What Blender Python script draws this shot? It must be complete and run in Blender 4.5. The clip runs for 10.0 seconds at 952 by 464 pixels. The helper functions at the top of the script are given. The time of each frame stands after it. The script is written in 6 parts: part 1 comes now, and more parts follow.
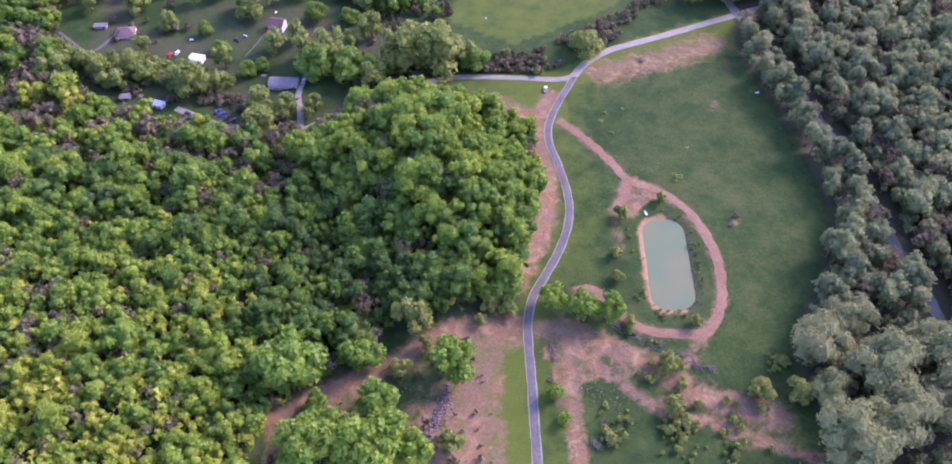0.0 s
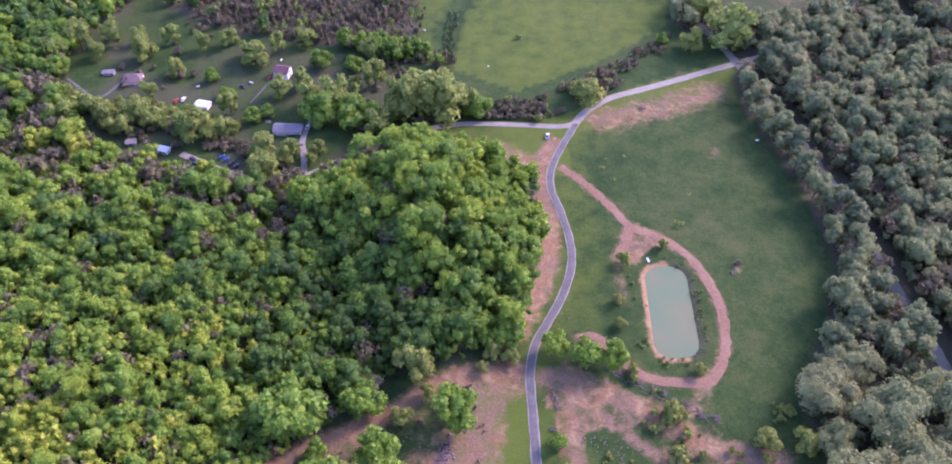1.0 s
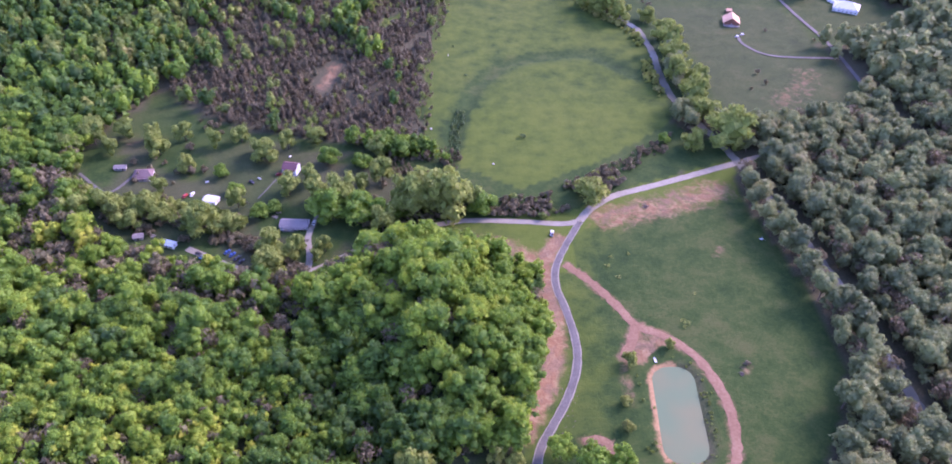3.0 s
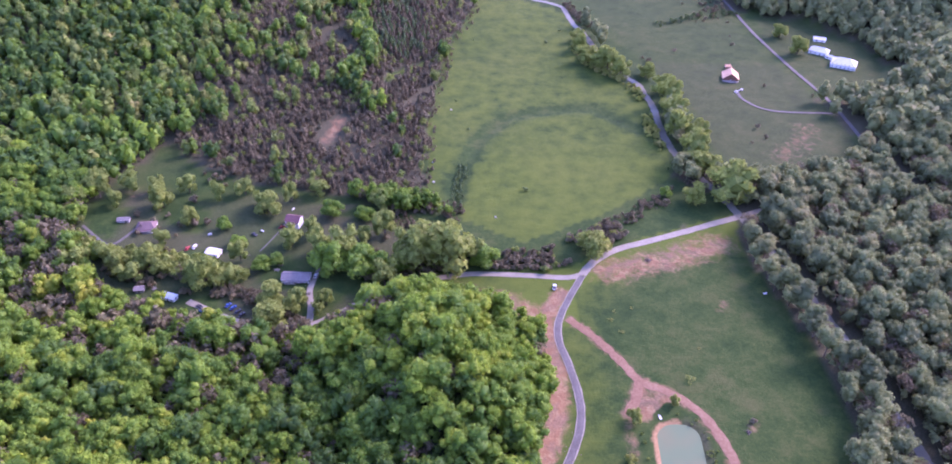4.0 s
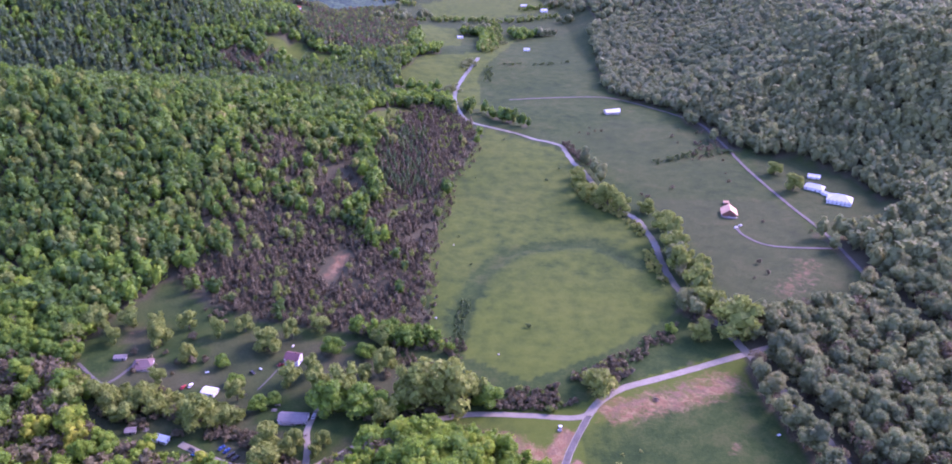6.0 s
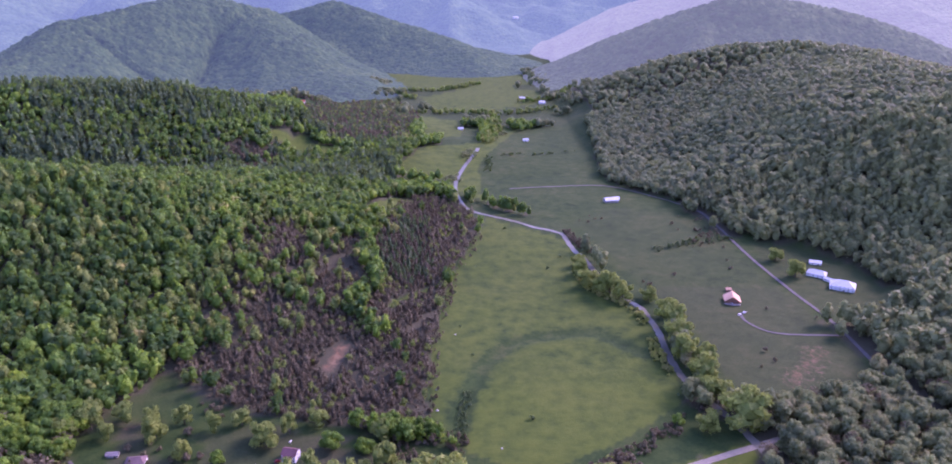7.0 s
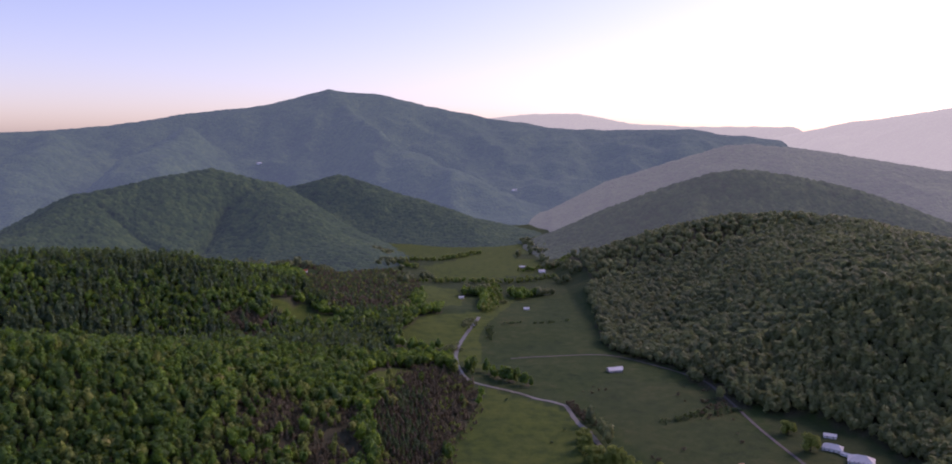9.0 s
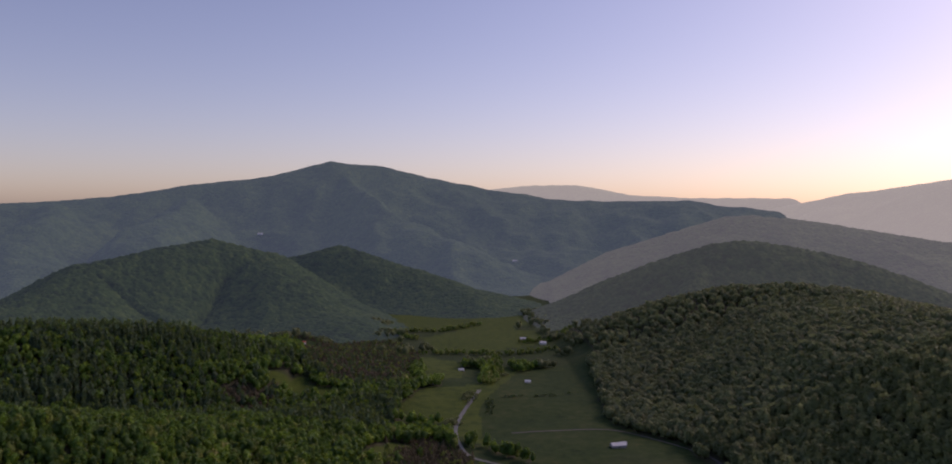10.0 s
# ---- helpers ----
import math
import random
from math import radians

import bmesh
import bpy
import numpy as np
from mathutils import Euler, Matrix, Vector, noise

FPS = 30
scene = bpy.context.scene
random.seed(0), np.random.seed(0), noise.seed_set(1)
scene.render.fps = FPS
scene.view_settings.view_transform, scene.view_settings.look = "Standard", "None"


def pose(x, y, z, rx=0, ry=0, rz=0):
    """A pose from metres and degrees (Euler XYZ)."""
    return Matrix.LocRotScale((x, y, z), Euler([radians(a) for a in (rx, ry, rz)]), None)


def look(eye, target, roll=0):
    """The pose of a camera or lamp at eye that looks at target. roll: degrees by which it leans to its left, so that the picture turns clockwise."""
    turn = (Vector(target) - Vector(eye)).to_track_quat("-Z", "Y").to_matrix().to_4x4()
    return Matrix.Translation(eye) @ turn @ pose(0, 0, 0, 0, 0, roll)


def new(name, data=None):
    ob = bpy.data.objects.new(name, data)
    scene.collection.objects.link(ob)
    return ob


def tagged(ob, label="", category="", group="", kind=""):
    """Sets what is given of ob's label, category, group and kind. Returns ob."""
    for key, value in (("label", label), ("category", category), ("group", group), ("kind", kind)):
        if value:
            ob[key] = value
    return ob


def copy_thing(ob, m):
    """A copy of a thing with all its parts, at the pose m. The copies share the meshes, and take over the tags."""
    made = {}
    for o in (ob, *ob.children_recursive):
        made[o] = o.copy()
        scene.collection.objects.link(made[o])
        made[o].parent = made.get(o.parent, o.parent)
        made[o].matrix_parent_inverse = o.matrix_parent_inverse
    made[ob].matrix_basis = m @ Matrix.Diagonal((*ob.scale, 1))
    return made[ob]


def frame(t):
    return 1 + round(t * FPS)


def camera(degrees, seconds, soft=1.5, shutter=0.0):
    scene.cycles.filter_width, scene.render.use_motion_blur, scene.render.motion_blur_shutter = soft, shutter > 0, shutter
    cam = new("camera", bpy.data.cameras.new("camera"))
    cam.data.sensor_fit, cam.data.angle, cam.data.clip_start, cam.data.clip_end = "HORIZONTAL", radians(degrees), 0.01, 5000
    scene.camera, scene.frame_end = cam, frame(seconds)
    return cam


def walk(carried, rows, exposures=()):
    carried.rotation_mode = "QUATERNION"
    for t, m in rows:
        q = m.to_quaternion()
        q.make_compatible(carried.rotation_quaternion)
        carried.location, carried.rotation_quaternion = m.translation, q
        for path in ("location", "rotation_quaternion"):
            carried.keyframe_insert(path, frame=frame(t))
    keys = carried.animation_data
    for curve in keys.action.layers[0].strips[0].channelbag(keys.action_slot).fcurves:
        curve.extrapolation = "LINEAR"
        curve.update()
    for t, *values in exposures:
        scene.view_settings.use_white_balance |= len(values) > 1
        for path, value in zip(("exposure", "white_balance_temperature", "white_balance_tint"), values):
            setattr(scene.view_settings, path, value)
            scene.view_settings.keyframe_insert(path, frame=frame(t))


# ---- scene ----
cam = camera(64.0, 10.0, soft=1.8)
# seconds, x, y, z, heading, pitch, roll
PATH = [
    (0.0, 0.00, 0.00, 300.00, -1.29, -49.48, 0.49),
    (0.5, -0.33, 0.79, 300.79, -1.21, -47.89, 0.53),
    (1.0, -0.64, 1.60, 301.54, -1.13, -46.32, 0.58),
    (1.5, -0.92, 2.45, 302.25, -1.06, -44.75, 0.63),
    (2.0, -1.19, 3.33, 302.92, -0.97, -43.13, 0.66),
    (2.5, -1.44, 4.24, 303.56, -0.85, -41.39, 0.69),
    (4.0, -2.08, 7.17, 305.25, -0.50, -35.84, 0.76),
    (4.5, -2.25, 8.20, 305.73, -0.41, -33.78, 0.78),
    (5.0, -2.40, 9.27, 306.18, -0.34, -31.55, 0.77),
    (5.5, -2.53, 10.38, 306.60, -0.28, -29.00, 0.72),
    (7.0, -2.82, 13.87, 307.61, -0.08, -19.47, 0.08),
    (7.5, -2.87, 15.10, 307.88, -0.01, -16.27, -0.12),
    (8.0, -2.91, 16.36, 308.10, 0.01, -13.08, -0.22),
    (8.5, -2.93, 17.65, 308.29, 0.00, -9.90, -0.15),
    (9.0, -2.92, 18.97, 308.44, -0.03, -6.91, -0.05),
    (9.5, -2.90, 20.32, 308.56, -0.03, -4.10, 0.01),
    (10.0, -2.86, 21.71, 308.64, 0.00, -1.60, 0.00),
]
# seconds, stops, kelvin, tint
STOPS = [(0.0, 2.08, 5700, 58), (2.5, 2.13, 5660, 61), (4.5, 2.22, 5580, 70), (5.5, 2.18, 5540, 75), (7.0, 1.68, 5680, 75), (8.0, 1.15, 5820, 69), (8.5, 0.62, 6000, 61), (9.2, 0.0, 6600, 52), (10.0, -0.5, 6950, 44)]
walk(cam, [(t, pose(x, y, z, 90 + p, 0, h) @ pose(0, 0, 0, 0, 0, r)) for t, x, y, z, h, p, r in PATH], STOPS)

# ---- light: a low, hazy sun ahead to the right ----
SUN_AZ, SUN_EL = 58.0, 33.0
world = bpy.data.worlds.new("world")
scene.world = world
world.use_nodes = True
wn, wl = world.node_tree.nodes, world.node_tree.links
sky = wn.new("ShaderNodeTexSky")
sky.sky_type, sky.sun_disc = "NISHITA", False
sky.sun_elevation, sky.sun_rotation = radians(SUN_EL), radians(SUN_AZ)
sky.altitude, sky.air_density, sky.dust_density, sky.ozone_density = 400.0, 1.0, 1.4, 1.5
wl.new(sky.outputs["Color"], wn["Background"].inputs["Color"])
wn["Background"].inputs["Strength"].default_value = 0.15
sun_data = bpy.data.lights.new("sun", "SUN")
sun_data.energy, sun_data.angle, sun_data.color = 1.5, radians(20.0), (1.0, 0.84, 0.66)
sun = new("sun", sun_data)
sun.matrix_world = look((0, 0, 0), (-math.sin(radians(SUN_AZ)), -math.cos(radians(SUN_AZ)), -math.tan(radians(SUN_EL))))


# ---- materials ----
class Mat:
    """A small builder of node materials."""

    def __init__(self, name, rough=0.8, metal=0.0):
        self.m = bpy.data.materials.new(name)
        self.m.use_nodes = True
        self.t = self.m.node_tree
        self.b = self.t.nodes["Principled BSDF"]
        self.out = self.t.nodes["Material Output"]
        self.b.inputs["Roughness"].default_value = rough
        self.b.inputs["Metallic"].default_value = metal
        self.co = self.t.nodes.new("ShaderNodeTexCoord").outputs["Object"]

    def node(self, kind, **inputs):
        n = self.t.nodes.new(kind)
        for k, v in inputs.items():
            self.set(n.inputs[k.replace("_", " ")], v)
        return n

    def set(self, socket, v):
        if isinstance(v, bpy.types.NodeSocket):
            self.t.links.new(v, socket)
        else:
            socket.default_value = v

    def noise(self, scale, detail=4.0, rough=0.55, warp=0.0):
        return self.node("ShaderNodeTexNoise", Vector=self.co, Scale=scale, Detail=detail, Roughness=rough, Distortion=warp).outputs["Fac"]

    def attr(self, name):
        n = self.t.nodes.new("ShaderNodeAttribute")
        n.attribute_name = name
        return n.outputs["Fac"]

    def math(self, op, a, b=0.0, c=0.0, clamp=False):
        n = self.t.nodes.new("ShaderNodeMath")
        n.operation, n.use_clamp = op, clamp
        for s, v in zip(n.inputs, (a, b, c)):
            self.set(s, v)
        return n.outputs[0]

    def ramp(self, fac, *stops):
        n = self.t.nodes.new("ShaderNodeValToRGB")
        e = n.color_ramp.elements
        while len(e) < len(stops):
            e.new(0.5)
        for el, (p, c) in zip(e, stops):
            el.position, el.color = p, (*c, 1.0) if len(c) == 3 else c
        self.set(n.inputs["Fac"], fac)
        return n.outputs["Color"]

    def mix(self, fac, a, b, blend="MIX"):
        n = self.t.nodes.new("ShaderNodeMix")
        n.data_type, n.blend_type = "RGBA", blend
        self.set(n.inputs[0], fac)
        self.set(n.inputs[6], a if isinstance(a, bpy.types.NodeSocket) else (*a, 1.0))
        self.set(n.inputs[7], b if isinstance(b, bpy.types.NodeSocket) else (*b, 1.0))
        return n.outputs[2]

    def color(self, c):
        self.set(self.b.inputs["Base Color"], c if isinstance(c, bpy.types.NodeSocket) else (*c, 1.0))
        return self

    def bump(self, height, strength=0.5, distance=0.1):
        n = self.node("ShaderNodeBump", Strength=strength, Distance=distance, Height=height)
        self.t.links.new(n.outputs["Normal"], self.b.inputs["Normal"])
        return self


def step(m, v, lo, hi):
    n = m.t.nodes.new("ShaderNodeMapRange")
    n.interpolation_type = "SMOOTHSTEP"
    for k, x in (("Value", v), ("From Min", lo), ("From Max", hi)):
        m.set(n.inputs[k], x)
    return n.outputs["Result"]


def foliage(name, *stops, trans=0.3, gloss=0.35, vary=0.30, rough=0.6, mottle=1.0, through_leaf=(0.30, 0.42, 0.05)):
    """Leaves: colour by the tree's own tint, each clump a little apart, and some light let through."""
    m = Mat(name, rough)
    isl = m.t.nodes.new("ShaderNodeNewGeometry").outputs["Random Per Island"]
    own = m.t.nodes.new("ShaderNodeObjectInfo").outputs["Random"]
    tint = m.math("MULTIPLY_ADD", isl, vary, m.math("MULTIPLY_ADD", own, 0.14, m.attr("tint")))
    tint = m.math("MULTIPLY_ADD", m.noise(0.012, 2), 0.5, tint)
    col = m.ramp(m.math("SUBTRACT", tint, 0.32 + vary / 2, clamp=True), *stops)
    fine = m.noise(1.5, 3, 0.7)
    col = m.mix(1.0, col, m.ramp(fine, (0.34, [1 - 0.42 * mottle] * 3), (0.5, (0.97, 0.97, 0.97)), (0.68, (1 + 0.42 * mottle, 1 + 0.40 * mottle, 1 + 0.22 * mottle))), "MULTIPLY")
    m.color(col)
    m.bump(fine, 0.8, 0.35)
    m.b.inputs["Specular IOR Level"].default_value = gloss
    tr = m.node("ShaderNodeBsdfTranslucent", Color=m.mix(0.6, col, through_leaf, "MIX"))
    mx = m.node("ShaderNodeMixShader", Fac=trans)
    m.t.links.new(m.b.outputs[0], mx.inputs[1])
    m.t.links.new(tr.outputs[0], mx.inputs[2])
    m.t.links.new(mx.outputs[0], m.out.inputs["Surface"])
    return m.m


LEAF = foliage("leaf_green", (0.0, (0.042, 0.104, 0.026)), (0.30, (0.086, 0.186, 0.030)), (0.58, (0.175, 0.300, 0.032)),
               (0.82, (0.290, 0.375, 0.036)), (1.0, (0.36, 0.39, 0.045)), trans=0.45, through_leaf=(0.30, 0.43, 0.05))
# grey-green leaves made paler: haze over the eastern woods put into their colour
LEAF_HAZED = foliage("leaf_hazed_grey_green", (0.0, (0.124, 0.160, 0.074)), (0.4, (0.182, 0.228, 0.096)), (0.75, (0.258, 0.298, 0.116)),
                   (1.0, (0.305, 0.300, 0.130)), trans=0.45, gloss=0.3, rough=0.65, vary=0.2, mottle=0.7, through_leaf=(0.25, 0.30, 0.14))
CEDAR = foliage("cedar_needles", (0.0, (0.082, 0.078, 0.046)), (0.4, (0.140, 0.122, 0.070)), (0.75, (0.190, 0.164, 0.094)),
                (1.0, (0.145, 0.158, 0.078)), trans=0.3, gloss=0.2, mottle=0.8, through_leaf=(0.17, 0.13, 0.08))
LEAF_OLIVE = foliage("leaf_olive", (0.0, (0.100, 0.144, 0.046)), (0.4, (0.170, 0.234, 0.056)), (0.75, (0.258, 0.308, 0.068)), (1.0, (0.32, 0.30, 0.10)), trans=0.4, gloss=0.2,
                     through_leaf=(0.30, 0.37, 0.09))
PINE = foliage("pine_needles", (0.0, (0.042, 0.080, 0.046)), (0.5, (0.074, 0.128, 0.064)), (1.0, (0.110, 0.168, 0.074)), trans=0.3, gloss=0.2, mottle=0.7)
TWIG = foliage("brown_scrub", (0.0, (0.116, 0.100, 0.062)), (0.5, (0.172, 0.152, 0.090)), (1.0, (0.210, 0.205, 0.095)), trans=0.35, gloss=0.2, through_leaf=(0.24, 0.22, 0.12))


def bark():
    m = Mat("bark", 0.9)
    n = m.noise(3.0, 5)
    return m.color(m.ramp(n, (0.3, (0.06, 0.045, 0.032)), (0.7, (0.15, 0.12, 0.09)))).bump(n, 0.6, 0.05).m


BARK = bark()


def ground_mat():
    """Grass, forest litter and red clay, by where they lie."""
    m = Mat("ground", 0.95)
    m.b.inputs["Specular IOR Level"].default_value = 0.2
    big, mid, fine = m.noise(0.011, 4, 0.6), m.noise(0.07, 5, 0.62), m.noise(0.9, 5, 0.65)
    g = m.math("MULTIPLY_ADD", mid, 0.65, m.math("MULTIPLY", big, 0.55))
    g = m.math("MULTIPLY_ADD", fine, 0.42, m.math("SUBTRACT", g, 0.21))
    g = m.math("MULTIPLY_ADD", m.noise(0.22, 5, 0.7, 1.2), 0.46, m.math("SUBTRACT", g, 0.23))
    grass = m.ramp(g, (0.28, (0.009, 0.024, 0.006)), (0.46, (0.017, 0.043, 0.009)), (0.62, (0.031, 0.060, 0.012)), (0.80, (0.062, 0.076, 0.022)))
    dry = m.ramp(g, (0.10, (0.050, 0.080, 0.009)), (0.55, (0.066, 0.100, 0.012)), (0.99, (0.088, 0.114, 0.019)))
    c = m.mix(step(m, m.math("MULTIPLY_ADD", mid, 0.8, m.attr("dry")), 0.65, 1.15), grass, dry)
    litter = m.ramp(fine, (0.3, (0.040, 0.042, 0.022)), (0.5, (0.062, 0.064, 0.034)), (0.7, (0.092, 0.084, 0.050)))
    c = m.mix(m.attr("wood"), c, litter)
    d = m.math("MULTIPLY_ADD", m.noise(0.16, 6, 0.7, 0.6), 1.1, m.attr("clay"))
    clay = m.ramp(m.math("MULTIPLY_ADD", fine, 0.6, m.math("MULTIPLY", mid, 0.4)), (0.25, (0.120, 0.064, 0.032)), (0.5, (0.185, 0.106, 0.054)),
                  (0.75, (0.255, 0.160, 0.088)))
    clay = m.mix(step(m, m.noise(0.09, 5, 0.7, 1.5), 0.45, 0.62), clay, m.ramp(fine, (0.25, (0.20, 0.130, 0.064)), (0.75, (0.29, 0.205, 0.115))))
    clay = m.mix(step(m, m.noise(0.045, 5, 0.65, 0.8), 0.46, 0.60), clay, m.ramp(fine, (0.3, (0.125, 0.080, 0.046)), (0.7, (0.195, 0.132, 0.082))))
    clay = m.mix(m.attr("tan"), clay, m.ramp(fine, (0.3, (0.21, 0.125, 0.055)), (0.7, (0.33, 0.21, 0.105))))
    c = m.mix(step(m, d, 0.88, 1.30), c, clay)
    m.color(c)
    return m.bump(m.math("MULTIPLY_ADD", fine, 0.5, mid), 0.7, 0.8).m


def plain(name, *cols, rough=0.8, scale=1.5, metal=0.0, bump=0.2, dist=0.02, spec=0.5):
    m = Mat(name, rough, metal)
    m.b.inputs["Specular IOR Level"].default_value = spec
    n = m.math("MULTIPLY_ADD", m.noise(scale, 6, 0.65), 0.6, m.math("MULTIPLY", m.noise(scale * 0.13, 3), 0.4))
    k = len(cols)
    m.color(m.ramp(n, *[(0.32 + 0.36 * i / max(1, k - 1), c) for i, c in enumerate(cols)]))
    return m.bump(n, bump, dist).m


GROUND = ground_mat()
ASPHALT = plain("worn_asphalt", (0.058, 0.055, 0.048), (0.090, 0.086, 0.076), (0.132, 0.126, 0.112), scale=0.8)
GRAVEL = plain("pale_gravel", (0.150, 0.135, 0.100), (0.215, 0.195, 0.150), (0.285, 0.260, 0.200), scale=1.2)
CLAY = plain("red_clay", (0.135, 0.074, 0.040), (0.195, 0.115, 0.066), (0.25, 0.158, 0.098), scale=0.7, bump=0.5, dist=0.15, spec=0.2)

# ---- the lie of the land ----
def along(x, y, pts):
    """Distance from a line of (x, y, value) and the value at its nearest point."""
    best, val = np.full(np.shape(x), 1e9), np.zeros(np.shape(x))
    for (ax, ay, av), (bx, by, bv) in zip(pts[:-1], pts[1:]):
        dx, dy = bx - ax, by - ay
        t = np.clip(((x - ax) * dx + (y - ay) * dy) / (dx * dx + dy * dy), 0, 1)
        d = np.hypot(x - ax - t * dx, y - ay - t * dy)
        near = d < best
        best, val = np.where(near, d, best), np.where(near, av + t * (bv - av), val)
    return best, val


def ridge(x, y, pts, wide, power=2.0):
    d, z = along(x, y, pts)
    return z * np.exp(-((d / wide) ** power))


def inside(x, y, poly):
    x, y = np.asarray(x, float), np.asarray(y, float)
    hit = np.zeros(x.shape, bool)
    for (ax, ay), (bx, by) in zip(poly, poly[1:] + poly[:1]):
        if ay != by:
            hit ^= ((ay > y) != (by > y)) & (x < (bx - ax) * (y - ay) / (by - ay) + ax)
    return hit


def wave(x, y, scale, seed=0.0):
    """Smooth waves without a period that shows, about -1 to 1."""
    x, y, z = x / scale + seed, y / scale - seed * 0.7, 0.0
    for i, (a, f) in enumerate(((1.0, 1.0), (0.6, 1.9), (0.4, 3.7))):
        c, s = math.cos(1.1 + 2.3 * i + seed), math.sin(1.1 + 2.3 * i + seed)
        z = z + a * np.sin(f * (c * x + s * y) + 1.7 * np.sin(f * 0.6 * (s * x - c * y) + i)) * np.cos(f * 0.8 * (c * y - s * x) + 2.0 * i)
    return z / 1.6


HILL_NEAR = [(-420, 205, 46), (-260, 195, 38), (-180, 180, 26), (-150, 120, 20)]
KNOLL = [(-70, 330, 12), (-24, 297, 26), (-8, 258, 22), (-22, 226, 9)]
RAVINE = [(-105, 300, 0), (-80, 255, 0), (-58, 225, 0), (-42, 200, 0)]
HILL_ONE = [(-620, 700, 112), (-470, 760, 92), (-400, 800, 82), (-322, 830, 68), (-250, 862, 50), (-153, 902, 27), (-70, 923, 8)]
HILL_TWO = [(-900, 1100, 126), (-718, 1160, 118), (-592, 1241, 112), (-470, 1303, 94), (-322, 1368, 64), (-201, 1350, 34), (-102, 1311, 14)]
HILL_EAST = [(280, 1643, 75), (415, 1665, 100), (526, 1686, 115), (601, 1713, 134), (666, 1580, 143), (700, 1399, 143), (690, 1118, 147), (720, 800, 140), (800, 500, 135), (900, 200, 130)]
VALLEY_KNOB = [(-350, 1520, 48), (-260, 1490, 36), (-165, 1440, 18)]
SWALE = [(-14, 452, 0), (-10, 500, 0), (4, 560, 0), (30, 600, 0), (70, 615, 0), (105, 618, 0), (140, 580, 0)]
POND = (102.0, 235.5)


def pond_edge(x, y):
    """Signed distance from the pond's shore, negative in the water."""
    lean = (y - POND[1]) * 0.055
    qx, qy = np.abs(x - POND[0] - lean) - (10.4 - 8.5), np.abs(y - POND[1]) - (28.5 - 8.5)
    return np.hypot(np.maximum(qx, 0), np.maximum(qy, 0)) + np.minimum(np.maximum(qx, qy), 0) - 8.5


def ground_z(x, y):
    x, y = np.asarray(x, float), np.asarray(y, float)
    z = np.maximum(ridge(x, y, HILL_NEAR, 85), ridge(x, y, KNOLL, 42))
    road = np.minimum(along(x, y, flat(LANE))[0], along(x, y, flat(GRAVEL_WEST))[0])
    z = z * np.clip((road - 5) / 35, 0, 1) ** 0.8
    z = z - 9 * np.exp(-(along(x, y, RAVINE)[0] / 20) ** 2) * np.clip(z / 12, 0, 1)
    z = np.maximum(z, ridge(x, y, HILL_ONE, 215, 1.9))
    z = np.maximum(z, ridge(x, y, HILL_TWO, 185, 2.0))
    foot = 300 + 0.06 * np.maximum(0, 900 - y) - 115 * np.clip((y - 900) / 350, 0, 1) + 110 * np.exp(-((y - 750) / 95) ** 2)
    east = np.clip((x - foot) / 260, 0, 1)
    z = np.maximum(z, ridge(x, y, HILL_EAST, 320, 1.7) * east * (1.6 - 0.6 * east))
    z = np.maximum(z, ridge(x, y, VALLEY_KNOB, 120, 2.0))
    steep = np.clip(z / 25, 0, 1)
    z = z + steep * (5.0 * wave(x, y, 60, 0.4) + 7.0 * wave(x, y, 150, 1.9))
    z = z + 0.5 * wave(x, y, 70, 3.1)
    z = z - 1.6 * np.exp(-(along(x, y, SWALE)[0] / 5) ** 2)
    d = pond_edge(x, y)
    return np.where(d < 14, z * np.clip(d / 14, 0, 1) - 3.0 * np.clip((2.0 - d) / 6.0, 0, 1), z)


# ---- what covers it ----
CLEARING = [(-92, 60), (-84, 150), (-66, 166), (-43, 178), (-36, 194), (-2, 204), (24, 211), (26, 237), (37, 261), (40, 292), (36, 331), (6, 353), (-54, 362),
            (-30, 382), (60, 392), (115, 425), (188, 456), (184, 439), (181, 393), (191, 346), (197, 304), (195, 268), (174, 220), (152, 189), (150, 161), (165, 60)]
HOLLOW = [(-268, 447), (-258, 487), (-240, 542), (-209, 505), (-163, 484), (-89, 469), (-61, 450), (-35, 451), (-9, 444), (-53, 371), (-86, 343), (-99, 333),
          (-126, 333), (-160, 335), (-218, 358), (-265, 405)]
HEDGE = [(-53, 371), (-9, 444), (32, 416), (94, 453), (152, 503), (190, 458), (115, 425), (60, 392), (-30, 382)]
PASTURE = [(-36, 474), (-40, 588), (-27, 748), (13, 920), (102, 850), (130, 706), (154, 639), (162, 570), (152, 503), (94, 453), (32, 416), (-9, 444)]
EAST_MEADOW = [(132, 721), (123, 851), (105, 890), (176, 973), (288, 953), (293, 791), (307, 697), (320, 558), (287, 514), (215, 495), (173, 512), (177, 592)]
YARD = [(308, 735), (312, 800), (320, 850), (362, 843), (408, 780), (416, 700), (402, 655), (345, 636), (322, 655)]
BARN_FIELD = [(10, 988), (3, 1179), (75, 1453), (219, 1572), (193, 1107), (269, 1015), (290, 867), (197, 808), (133, 879), (105, 890), (64, 937)]
